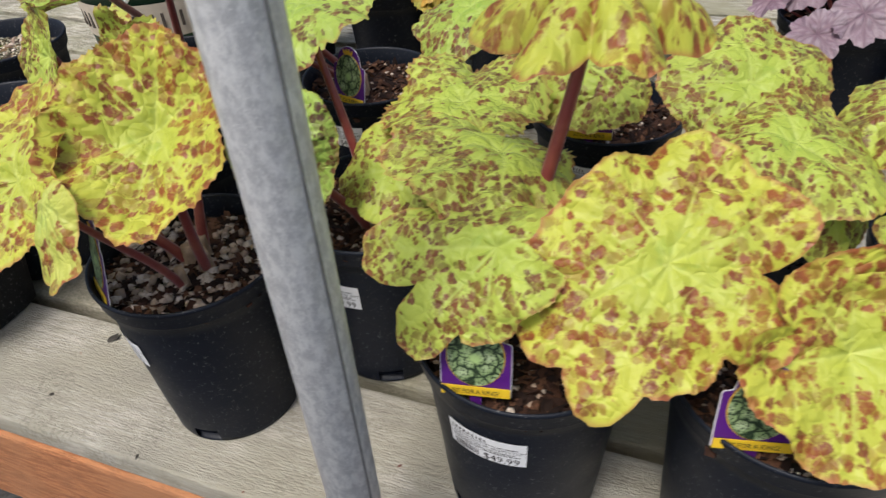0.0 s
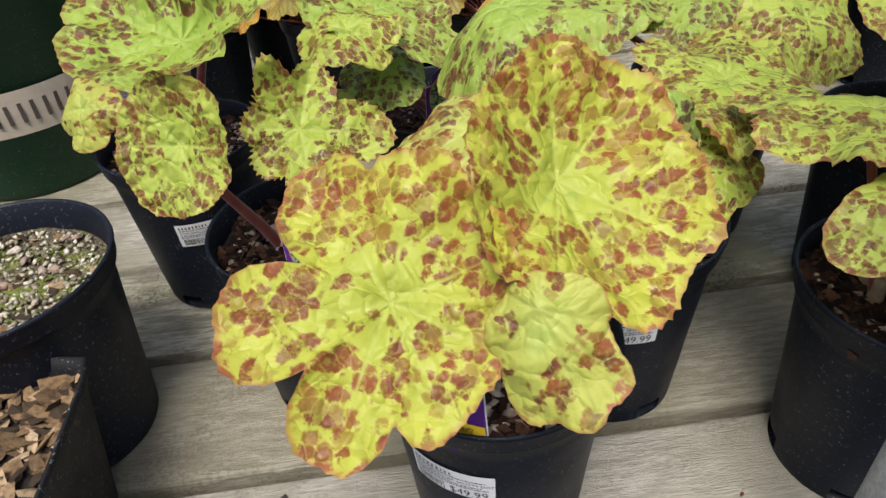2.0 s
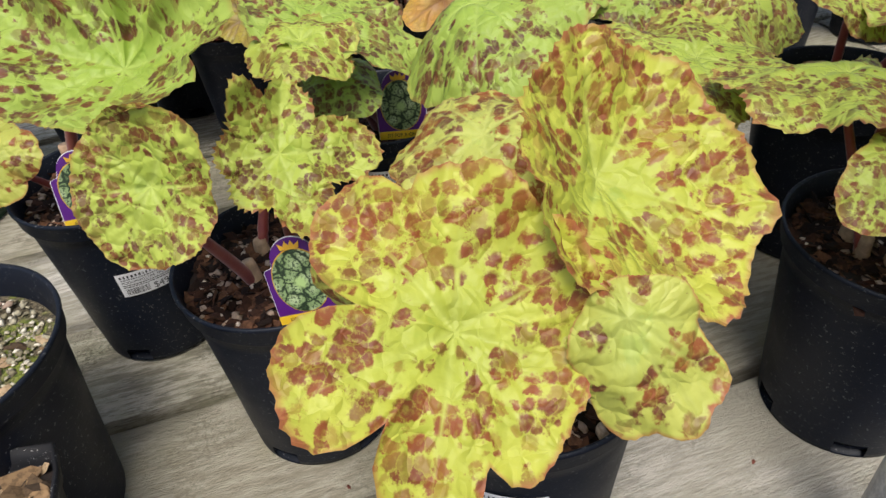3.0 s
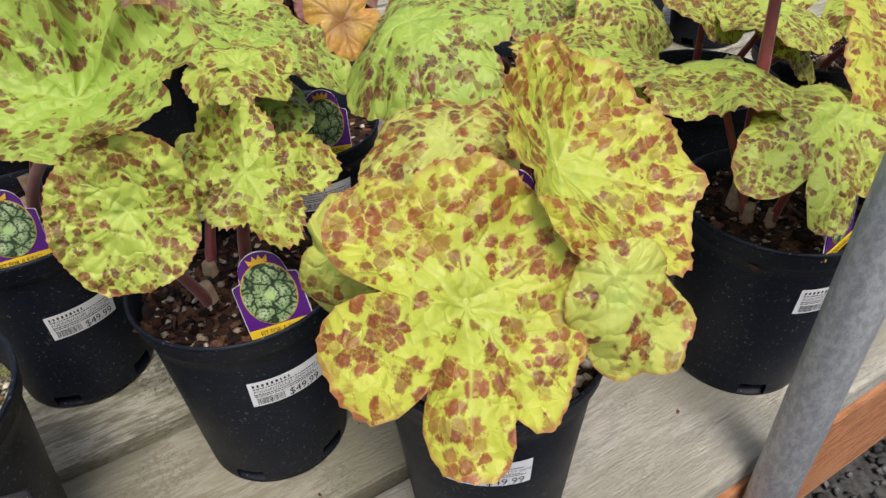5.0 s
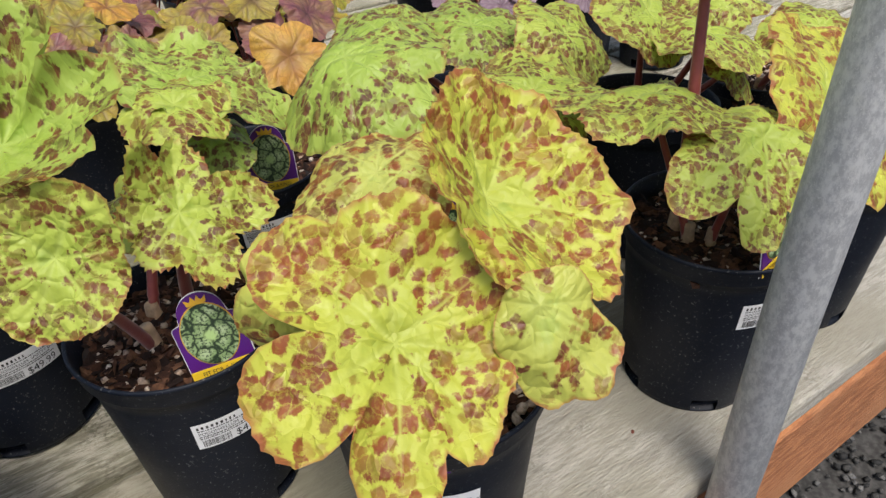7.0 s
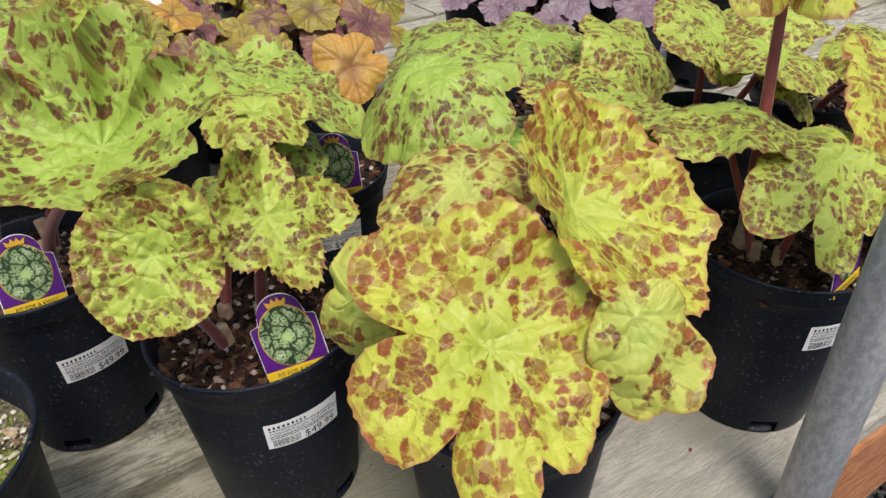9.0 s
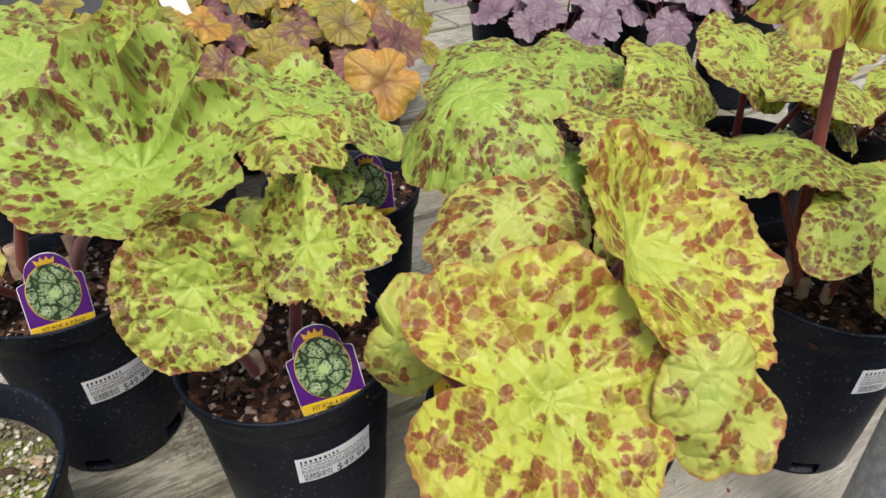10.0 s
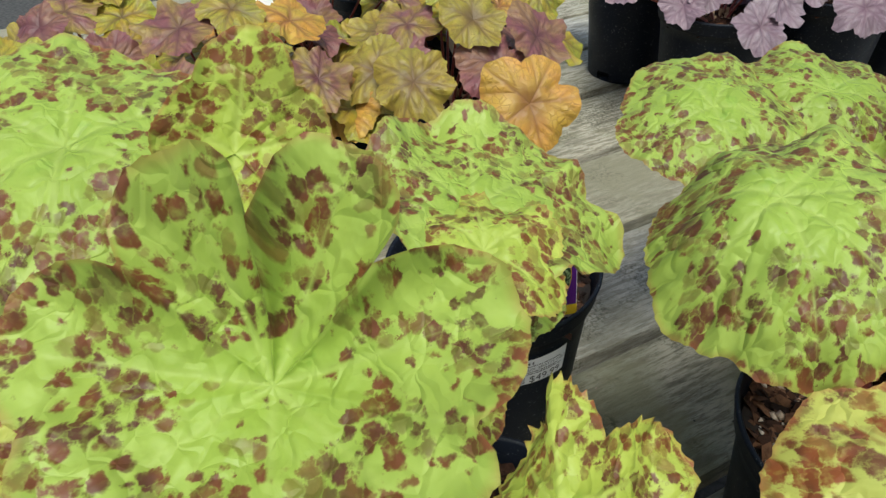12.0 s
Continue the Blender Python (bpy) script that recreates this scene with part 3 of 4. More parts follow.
def plant_tag(plant, at, turn, lean=-12, roll=0):
    """The purple picture tag; at is its foot in the world, turn the heading of its face."""
    m = plant.matrix_world.inverted() @ pose(*at) @ pose(0, 0, 0, 0, 0, turn) @ pose(0, 0, 0, lean, roll, 0)
    card = part("plant_tag", TAG_CARD, PURPLE, plant, "purple picture tag with a foliage photo")
    card.matrix_local = m
    for name, me, y in (("white_edge", TAG_RIM, 0.0008), ("oval_rim", TAG_OVAL, -0.0005), ("photo", TAG_PHOTO, -0.0010), ("crown", TAG_CROWN, -0.0015), ("banner", TAG_BAND, -0.0014), ("words", TAG_WORDS, -0.0018)):
        o = part(name, me, None, card)
        o.location.y = y


def potted(x, y, label, sticker=None, tag=None, pumice=0, name="potted_plant", category="potted plant", group="spotted plants on the bench", turn=0.0, low=0.0):
    """A grower's pot with soil; sticker is the heading of its price sticker in the world, tag (place, heading, lean, roll)."""
    plant = thing(name, x, y, 0.0, label, category, group)
    pot = part("pot", POT_MESH, POT_BLACK, plant, "black plastic grower's pot")
    pot.rotation_euler.z = radians(turn)
    soil = part("soil", SOIL_MESH, SOIL, plant, "dark bark soil")
    soil.location.z = SOIL_Z
    k = int(abs(x * 977 + y * 571))
    for nm, meshes, i in (("bark_mulch", BARK_MESHES, k % 3), ("pumice_grit", PUMICE_MESHES, pumice)):
        o = part(nm, meshes[i], None, plant)
        o.location.z, o.rotation_euler.z = SOIL_Z + 0.001, k * 1.3
        o["kind"] = "stuff"
    if sticker is not None:
        s = part("price_sticker", STICKER_MESH, PAPER, plant, "white printed price sticker")
        s.rotation_euler.z, s.location.z = radians(sticker), -low
        s.scale.x = s.scale.y = 1 - low * 0.0848 / 0.0725
        part("print", STICKER_INK, INK, s)
    if tag:
        plant_tag(plant, *tag)
    bpy.context.view_layer.update()
    return plant


# ---- ground and bench ----
ALONG, ACROSS = Vector((0.928, -0.371, 0)), Vector((0.371, 0.928, 0))
BENCH_TURN = math.degrees(math.atan2(ALONG.y, ALONG.x))


def on_bench(u, v, z=0.0):
    return tuple(ALONG * u + ACROSS * v + Vector((0, 0, z)))


def ground():
    bm = bmesh.new()
    bmesh.ops.create_grid(bm, x_segments=60, y_segments=60, size=1.0)
    for v in bm.verts:
        v.co.x = math.copysign(abs(v.co.x) ** 3, v.co.x) * 400
        v.co.y = math.copysign(abs(v.co.y) ** 3, v.co.y) * 400
        v.co.z = noise.noise(v.co * 3) * 0.004
    ob = new("ground", mesh_of(bm, "ground", GROUND))
    ob.location.z = -0.62
    tagged(ob, "dark grey crushed gravel ground round the bench", "ground", kind="structure")
    loose = new("gravel", bits(5200, 0.75, 0.008, 0.7, 77, GRAVEL, "gravel", True))
    loose.location = (0.55, -0.35, -0.616)
    tagged(loose, "loose grey and black crushed gravel on the ground", "gravel", kind="stuff")


ground()
bench = thing("bench", 0, 0, -0.62, "long weathered wooden plant bench with gapped grey planks", "bench", turn=BENCH_TURN)


def plank_mesh(length, width, thick, name, material, seed):
    rng = random.Random(seed)
    bm = bmesh.new()
    box(bm, 0, 0, -thick, length, width, 0, 0.004)
    for v in bm.verts:
        v.co.y += rng.uniform(-0.0006, 0.0006)
    return mesh_of(bm, name, material, False)


PLANK_MESHES = [plank_mesh(2.4, 0.140, 0.026, "plank", DECK, i) for i in range(2)]
MOSSY_MESHES = [plank_mesh(2.4, 0.140, 0.026, "plank", DECK_MOSSY, 20 + i) for i in range(2)]
rng = random.Random(3)
PLANK_AT = [0.3715 + 0.154 * i for i in range(12)]
for i, v in enumerate(PLANK_AT):
    for u in (-2.1 + 0.13 * (i % 3), 0.305 + 0.13 * (i % 3)):
        o = part("plank", (PLANK_MESHES if i in (0, 3, 7) else MOSSY_MESHES)[i % 2], DECK, bench)
        o.location = (u, v, 0.62 - 0.0015 * ((i * 7) % 3))
        o.rotation_euler.z = rng.uniform(-0.002, 0.002)
fascia = part("front_board", plank_mesh(4.8, 0.038, 0.14, "front_board", CEDAR, 5), CEDAR, bench, "newer orange lumber edge board")
fascia.location = (-2.1, 0.366, 0.62 - 0.0275)
for u in (-1.9, -0.75, 0.75, 1.9):
    for v in (0.40, 1.95):
        bm = box(bmesh.new(), u - 0.045, v + 0.006, 0, u + 0.045, v + 0.095, 0.45, 0.004)
        part("leg", bm, CEDAR, bench)
    bm = box(bmesh.new(), u - 0.019, 0.406, 0.451, u + 0.019, 2.1, 0.591, 0.003)
    part("joist", bm, CEDAR, bench)


def pole():
    ob = thing("steel_pole", -0.0720, 0.4028, -0.62, "upright galvanised steel pipe beside the bench edge", "pole")
    bm = lathe([(0.0, 0.0), (0.0175, 0.0), (0.0175, 2.6), (0.0, 2.6)], 40)
    part("pipe", bm, STEEL, ob)
    seam = box(bmesh.new(), -0.0008, 0.0172, 0.0, 0.0008, 0.0180, 2.6)
    part("seam", seam, SEAM, ob, "dark weld seam").rotation_euler.z = radians(-130)


pole()

# ---- spotted plants ----
front = potted(-0.211, 0.591, "large front plant with yellow-lime leaves blotched brown", sticker=-146, low=0.016, pumice=3, tag=((-0.268, 0.546, 0.171), -55, -14, -10), turn=10)
# hanging six-lobed leaf
leaf(front, (-0.292, 0.549, 0.279), (-0.28, -0.53, 0.80), 0.080, LEAF_YELLOW, lead=(-0.054, -0.042, -0.037), sharp=3.2, wave=0.03, teeth=0.014, foot=(-0.215, 0.595, 0.155), bow=(0, 0.01, 0.0),
     lobes=[(0, 0.98, 0.10, 0.27), (44, 0.82, -0.05, 0.06), (82, 0.74, 0.03, 0.08), (128, 0.75, 0.17, 0.10), (187, 0.86, 0.26, 0.16), (228, 0.98, -0.16, 0.46), (304, 0.94, 0.26, 0.42)])
# domed leaf behind it
leaf(front, (-0.196, 0.634, 0.300), (-0.32, -0.22, 0.92), 0.056, LEAF_PALE, lead=(-0.036, 0.039, -0.002), sharp=2.2, cup=-0.30, wave=0.05, dimple=0.05, foot=(-0.205, 0.605, 0.155),
     lobes=[(0, 0.98, -0.14, 0.06), (40, 1.05, -0.16, 0.08), (100, 0.95, -0.12, 0.06), (160, 0.85, 0.0, 0.08), (215, 0.85, 0.05, 0.08), (260, 0.72, -0.05, 0.06), (310, 0.85, -0.12, 0.06)])
# tall cupped leaf
leaf(front, (-0.191, 0.558, 0.303), (-0.03, -0.66, 0.75), 0.070, LEAF_YELLOW, lead=(0.012, 0.027, 0.056), sharp=1.6, wave=0.035, waves=4, dimple=0.05, rise=1.5, foot=(-0.198, 0.585, 0.155), bow=(0, -0.01, 0), teeth=0.022,
     lobes=[(0, 0.88, 0.36, 0.10), (54, 0.80, 0.40, 0.12), (134, 0.99, 0.40, 0.05), (156, 0.97, 0.42, 0.05), (187, 1.17, 0.27, 0.03), (225, 1.02, 0.42, 0.14), (313, 0.92, 0.31, 0.13)])
# small folded leaf
leaf(front, (-0.246, 0.498, 0.290), (-0.50, -0.72, 0.48), 0.048, LEAF_BARE, lead=(0.006, -0.032, -0.046), sharp=2.0, wave=0.03, dimple=0.0, foot=(-0.212, 0.565, 0.155), thick=0.0028,
     lobes=[(0, 1.20, -0.04, 0.06), (24, 1.10, -0.02, 0.10), (52, 0.66, -0.10, 0.0), (150, 0.30, -0.22, 0.0), (230, 0.30, -0.30, 0.0), (300, 0.66, -0.28, 0.0), (335, 1.12, -0.16, 0.06)])
# narrow drooping leaf
leaf(front, (-0.290, 0.640, 0.266), (-0.85, -0.42, 0.3), 0.033, LEAF_BARE, lobes=2, depth=0.45, sharp=1.4, lens=[1.35, 1.0], lead=(0, 0.15, -1), cup=-0.4, tall=0.85, foot=(-0.232, 0.605, 0.155), thick=0.0026)

second = potted(-0.269, 0.776, "potted plant with one round and one toothed spotted leaf", sticker=-109, low=0.012, pumice=1, tag=((-0.284, 0.712, 0.164), -38, -14, -8), turn=33)
leaf(second, (-0.345, 0.739, 0.288), (-0.58, -0.72, 0.38), 0.045, LEAF_LIME, lead=(0.014, -0.025, 0.054), sharp=2.0, cup=0.16, wave=0.05, waves=4, dimple=0.06, teeth=0.012, foot=(-0.2915, 0.784, 0.155), bow=(-0.004, 0.004, -0.004),
     lobes=[(0, 1.05, 0.18, 0.02), (70, 0.92, 0.0, 0.02), (122, 0.95, -0.16, 0.03), (180, 1.12, -0.12, 0.03), (235, 0.95, 0.0, 0.02), (300, 0.86, 0.06, 0.02)])
leaf(second, (-0.270, 0.732, 0.279), (-0.11, -0.80, 0.59), 0.053, LEAF_LIME, lead=(-0.011, 0.015, 0.05), sharp=1.5, wave=0.05, waves=5, teeth=0.05, dimple=0.03, foot=(-0.257, 0.780, 0.155), bow=(0.0, 0.006, 0.0), thick=0.0040,
     lobes=[(0, 0.84, 0.34, 0.24), (62, 0.70, 0.0, 0.14), (104, 0.74, -0.12, 0.30), (159, 1.0, 0.34, 0.44), (239, 1.18, 0.04, 0.42), (321, 0.86, 0.02, 0.26)])
leaf(second, (-0.238, 0.828, 0.245), (-0.3, -0.2, 0.9), 0.040, LEAF_LIME, lobes=5, depth=0.15, cup=-0.4, foot=(-0.270, 0.812, 0.155))

tall = potted(-0.326, 0.991, "potted plant with a broad bowl-shaped spotted leaf", sticker=-97, low=0.028, pumice=2, tag=((-0.355, 0.934, 0.168), -18, -12, 4), turn=50)
leaf(tall, (-0.317, 0.818, 0.325), (-0.38, -0.42, 0.82), 0.078, LEAF_FRESH, lead=(0.001, 0.024, 0.075), sharp=3.4, wave=0.03, dimple=0.03, rise=1.6, foot=(-0.315, 0.992, 0.155), thick=0.0042, bow=(0, 0.03, 0.0),
     lobes=[(0, 0.82, 0.64, 0.34), (62, 1.06, 0.24, 0.10), (104, 0.88, 0.34, 0.06), (165, 0.72, 0.46, 0.04), (209, 0.92, 0.58, 0.16), (262, 1.04, 0.48, 0.42), (315, 0.90, 0.58, 0.40)])
leaf(tall, (-0.305, 0.965, 0.362), (-0.1, -0.3, 0.95), 0.076, LEAF_FRESH, lobes=6, depth=0.16, lead=(-0.6, -0.8, 0), cup=-0.12, drops=((0, -0.3, 3),), wave=0.05, foot=(-0.338, 1.046, 0.155), thick=0.0042)
leaf(tall, (-0.268, 0.893, 0.363), (-0.42, -0.72, 0.5), 0.042, LEAF_LIME, lobes=[(0, 1.1, 0.1, 0.2), (70, 0.7, 0.1, 0.1), (180, 0.6, 0.0, 0.1), (290, 0.9, 0.15, 0.15)], lead=(0.4, 0, 1), cup=0.15, wave=0.08, foot=(-0.300, 1.017, 0.155), bow=(0, 0.02, 0))
leaf(tall, (-0.400, 0.985, 0.230), (-0.5, -0.5, 0.6), 0.036, LEAF_BARE, lobes=4, depth=0.2, lead=(0, -0.2, -1), cup=-0.35, foot=(-0.350, 0.998, 0.155), thick=0.0028)

domed = potted(-0.061, 0.649, "potted plant with a drooping domed green spotted leaf", sticker=-126, low=0.012, pumice=1, tag=((-0.118, 0.632, 0.171), -60, -8, 0), turn=25)
leaf(domed, (-0.111, 0.728, 0.328), (-0.22, -0.12, 0.96), 0.075, LEAF_FRESH, lead=(-0.069, 0.019, -0.013), sharp=2.4, wave=0.05, dimple=0.03, foot=(-0.066, 0.668, 0.155), bow=(0, 0, 0.01), rise=2.2,
     lobes=[(0, 0.80, -0.70, 0.10), (58, 0.98, -0.50, 0.06), (95, 1.10, -0.38, 0.24), (147, 1.02, -0.12, 0.10), (185, 0.86, -0.15, 0.08), (235, 0.66, -0.35, 0.06), (300, 0.66, -0.60, 0.06)])
leaf(domed, (-0.114, 0.572, 0.274), (-0.05, -0.90, 0.40), 0.052, LEAF_GREEN, lead=(0, 0, -1), sharp=2.0, cup=-0.10, wave=0.04, foot=(-0.065, 0.628, 0.155), teeth=0.012,
     lobes=[(0, 1.12, -0.10, 0.03), (70, 0.80, -0.05, 0.03), (140, 0.88, 0.0, 0.03), (215, 0.88, 0.0, 0.03), (290, 0.76, -0.05, 0.05)])
leaf(domed, (-0.043, 0.606, 0.232), (-0.36, -0.45, 0.82), 0.046, LEAF_LIME, lobes=5, depth=0.20, sharp=1.7, lead=(0.6, -0.2, -0.3), cup=-0.2, wave=0.05, foot=(-0.052, 0.628, 0.155))
leaf(domed, (-0.015, 0.690, 0.240), (-0.3, -0.1, 0.9), 0.050, LEAF_GREEN, lobes=5, depth=0.12, cup=-0.5, foot=(-0.041, 0.663, 0.155))
leaf(domed, (0.020, 0.640, 0.272), (-0.1, -0.2, 0.97), 0.066, LEAF_LIME, lobes=6, depth=0.16, lead=(-0.6, -0.8, 0), cup=-0.12, wave=0.12, waves=4, teeth=0.05, foot=(-0.030, 0.675, 0.155))

right = potted(0.053, 0.481, "potted plant with a parasol leaf on a tall red stem", sticker=-120, low=0.007, pumice=0, tag=((0.013, 0.427, 0.171), -12, -8, 0), turn=40)
leaf(right, (0.043, 0.546, 0.282), (0.06, 0.06, 0.99), 0.080, LEAF_LIME, lead=(-0.054, 0.059, -0.015), sharp=1.8, wave=0.05, teeth=0.04, dimple=0.06, foot=(0.030, 0.497, 0.155), thick=0.003,
     lobes=[(0, 1.0, -0.16, 0.14), (38, 1.06, -0.20, 0.20), (86, 0.92, -0.12, 0.16), (132, 1.12, -0.50, 0.20), (190, 0.80, -0.34, 0.12), (250, 0.56, -0.22, 0.12), (305, 0.60, -0.20, 0.12)])
leaf(right, (0.028, 0.456, 0.268), (-0.43, -0.56, 0.71), 0.070, LEAF_LIME, lead=(-0.058, -0.026, -0.058), sharp=2.4, wave=0.04, foot=(0.035, 0.480, 0.155), thick=0.0028, rise=2.2,
     lobes=[(0, 1.24, -0.05, 0.26), (36, 0.84, -0.10, 0.10), (85, 0.66, -0.10, 0.06), (148, 0.56, -0.34, 0.05), (204, 0.48, -0.50, 0.08), (255, 0.56, -0.40, 0.10), (312, 1.38, -0.08, 0.42)])
leaf(right, (0.096, 0.536, 0.398), (0.0, 0.0, 1), 0.072, LEAF_YELLOW, lobes=6, depth=0.48, sharp=2.0, lead=(-0.69, -0.72, 0), cup=-0.55, wave=0.07, foot=(0.045, 0.511, 0.155), thick=0.0046)

end = potted(0.216, 0.423, "potted plant with broad yellow leaves blotched brown", pumice=1, tag=((0.168, 0.375, 0.171), -10, -8, 0), turn=0)
leaf(end, (0.122, 0.428, 0.272), (-0.10, -0.62, 0.78), 0.080, LEAF_YELLOW, lead=(-0.051, -0.063, -0.056), sharp=2.6, wave=0.04, foot=(0.200, 0.420, 0.155), bow=(-0.01, 0, 0.02),
     lobes=[(0, 1.22, -0.18, 0.12), (27, 0.90, -0.10, 0.22), (80, 0.98, -0.05, 0.40), (138, 1.0, -0.05, 0.10), (185, 0.98, -0.06, 0.10), (240, 0.84, -0.08, 0.08), (322, 1.16, -0.22, 0.12)])
leaf(end, (0.212, 0.385, 0.236), (-0.1, -0.75, 0.65), 0.066, LEAF_YELLOW, lead=(-0.008, -0.039, -0.047), sharp=2.2, cup=0.16, wave=0.07, foot=(0.222, 0.415, 0.155),
     lobes=[(0, 1.0, 0.0, 0.12), (55, 0.95, 0.0, 0.14), (110, 0.95, 0.05, 0.12), (187, 0.86, 0.10, 0.05), (220, 0.84, 0.05, 0.34), (282, 0.98, 0.0, 0.10)])

back = potted(-0.078, 0.910, "potted plant with frilled light green spotted leaves", sticker=-120, pumice=0, tag=((-0.098, 0.850, 0.171), -38, -10, 0), turn=15)
leaf(back, (-0.170, 0.850, 0.302), (0.05, -0.28, 0.95), 0.085, LEAF_FRESH, lead=(0.058, -0.053, -0.023), sharp=2.2, wave=0.06, waves=6, dimple=0.05, foot=(-0.085, 0.905, 0.155),
     lobes=[(0, 1.06, -0.26, 0.10), (40, 0.88, 0.02, 0.06), (90, 0.86, 0.06, 0.08), (145, 0.72, 0.10, 0.08), (209, 0.62, 0.06, 0.08), (270, 0.56, 0.02, 0.08), (315, 0.66, -0.06, 0.08)])
leaf(back, (-0.194, 0.826, 0.303), (-0.12, -0.25, 0.95), 0.042, LEAF_LIME, lobes=6, depth=0.16, lead=(0.2, -0.9, -0.4), cup=-0.22, wave=0.10, teeth=0.03, foot=(-0.092, 0.9, 0.155))
leaf(back, (-0.162, 0.838, 0.258), (-0.2, -0.4, 0.87), 0.038, LEAF_GREEN, lobes=5, depth=0.1, lead=(0.4, -0.8, -0.4), cup=-0.4, wave=0.06, foot=(-0.085, 0.895, 0.155))


far = potted(0.178, 0.790, "potted plant with pale spotted leaves in full view", sticker=-120, pumice=0, tag=((0.148, 0.738, 0.171), -15, -10, 0), turn=5)
leaf(far, (0.038, 0.815, 0.286), (-0.25, -0.2, 0.94), 0.066, LEAF_FRESH, lobes=5, depth=0.14, lead=(-0.7, -0.7, 0), cup=-0.32, wave=0.08, foot=(0.160, 0.792, 0.155))
leaf(far, (0.120, 0.765, 0.280), (-0.25, -0.2, 0.94), 0.062, LEAF_FRESH, lobes=6, depth=0.14, lead=(-0.7, -0.7, 0), cup=-0.3, foot=(0.19, 0.79, 0.155))
leaf(far, (0.124, 0.660, 0.285), (-0.1, -0.55, 0.83), 0.056, LEAF_LIME, lobes=5, depth=0.16, lead=(-0.5, -0.8, 0), cup=-0.3, foot=(0.17, 0.765, 0.155))

side = potted(0.245, 0.616, "potted plant with rounded spotted leaves near the edge", pumice=1, turn=60)
leaf(side, (0.241, 0.622, 0.280), (-0.1, -0.6, 0.8), 0.066, LEAF_LIME, lobes=5, depth=0.12, lead=(-0.5, -0.8, 0), cup=-0.25, foot=(0.24, 0.625, 0.155))
leaf(side, (0.255, 0.563, 0.262), (0.0, -0.25, 0.96), 0.070, LEAF_LIME, lobes=5, depth=0.14, lead=(-0.5, -0.8, 0), cup=-0.15, drops=((120, -0.3, 2),), wave=0.08, foot=(0.25, 0.605, 0.155))
leaf(side, (0.275, 0.536, 0.226), (0.2, -0.6, 0.7), 0.044, LEAF_LIME, lobes=4, depth=0.12, cup=-0.4, foot=(0.255, 0.595, 0.155))

last = potted(0.405, 0.530, "potted plant with a spotted leaf over pebbly soil", pumice=2, turn=10)
leaf(last, (0.360, 0.590, 0.272), (-0.3, -0.1, 0.95), 0.066, LEAF_LIME, lobes=6, depth=0.16, lead=(-0.7, -0.7, 0), cup=-0.3, wave=0.09, foot=(0.385, 0.545, 0.155))
leaf(last, (0.330, 0.470, 0.258), (-0.3, -0.2, 0.9), 0.055, LEAF_LIME, lobes=6, depth=0.16, lead=(-0.7, -0.7, 0), cup=-0.35, foot=(0.385, 0.525, 0.155))


# ---- other pots ----
def mossy_pot(x, y, scale, seed):
    ob = thing("potted_plant", x, y, 0, "black pot of mossy grit with no leaves", "potted plant", "bare pots on the bench")
    pot = part("pot", POT_MESH, POT_BLACK, ob, "black plastic grower's pot")
    pot.scale = (scale, scale, 1.04)
    soil = part("soil", soil_mesh(0.0725 * scale, SOIL_MOSSY, seed), SOIL_MOSSY, ob, "mossy grit")
    soil.location.z = 0.160
    for nm, n, size, mat in (("grit", 900, 0.0024, GRIT), ("pebble_grit", 34, 0.0050, PUMICE), ("bark_mulch", 90, 0.0046, BARK_PALE)):
        o = part(nm, bits(n, 0.069 * scale, size, 0.3 if nm == "bark_mulch" else 0.6, seed + len(nm), mat, nm), mat, ob)
        o.location.z = 0.161
        o["kind"] = "stuff"


mossy_pot(-0.497, 0.848, 1.14, 40)
mossy_pot(-0.60, 1.083, 1.10, 45)


def square_pot():
    ob = thing("square_pot", *on_bench(-0.772, 0.466), "square black plastic pot filled with bark chips", "pot", turn=BENCH_TURN)
    ob.location.z = 0
    bm = bmesh.new()
    rows = [(0.050, 0.0), (0.054, 0.004), (0.0705, 0.128), (0.0745, 0.130), (0.076, 0.142), (0.0740, 0.143), (0.0725, 0.132), (0.0685, 0.122), (0.052, 0.008), (0.0, 0.007)]
    rings = []
    for s, z in rows:
        ring = []
        for i in range(32):
            a = 2 * math.pi * i / 32
            c, d = math.cos(a), math.sin(a)
            k = (abs(c) ** 12 + abs(d) ** 12) ** (-1 / 12)
            ring.append(bm.verts.new((s * c * k, s * d * k, z)))
        rings.append(ring)
    for a, b in zip(rings, rings[1:]):
        for i in range(32):
            bm.faces.new((a[i], a[(i + 1) % 32], b[(i + 1) % 32], b[i]))
    part("pot", bm, POT_DULL, ob)
    bm = bmesh.new()
    bmesh.ops.create_grid(bm, x_segments=16, y_segments=16, size=0.069, matrix=Matrix.Translation((0, 0, 0.124)))
    part("soil", bm, SOIL, ob)
    o = part("bark_mulch", bits(420, 0.066, 0.0065, 0.3, 61, BARK_PALE, "bark_mulch", True), BARK_PALE, ob)
    o.location.z = 0.126
    o["kind"] = "stuff"
    tag = part("label_stake", box(bmesh.new(), -0.008, -0.0006, 0.10, 0.008, 0.0006, 0.150, 0.0003), PAPER, ob, "white plastic stake", False)
    tag.location = (0.01, 0.062, 0)


square_pot()


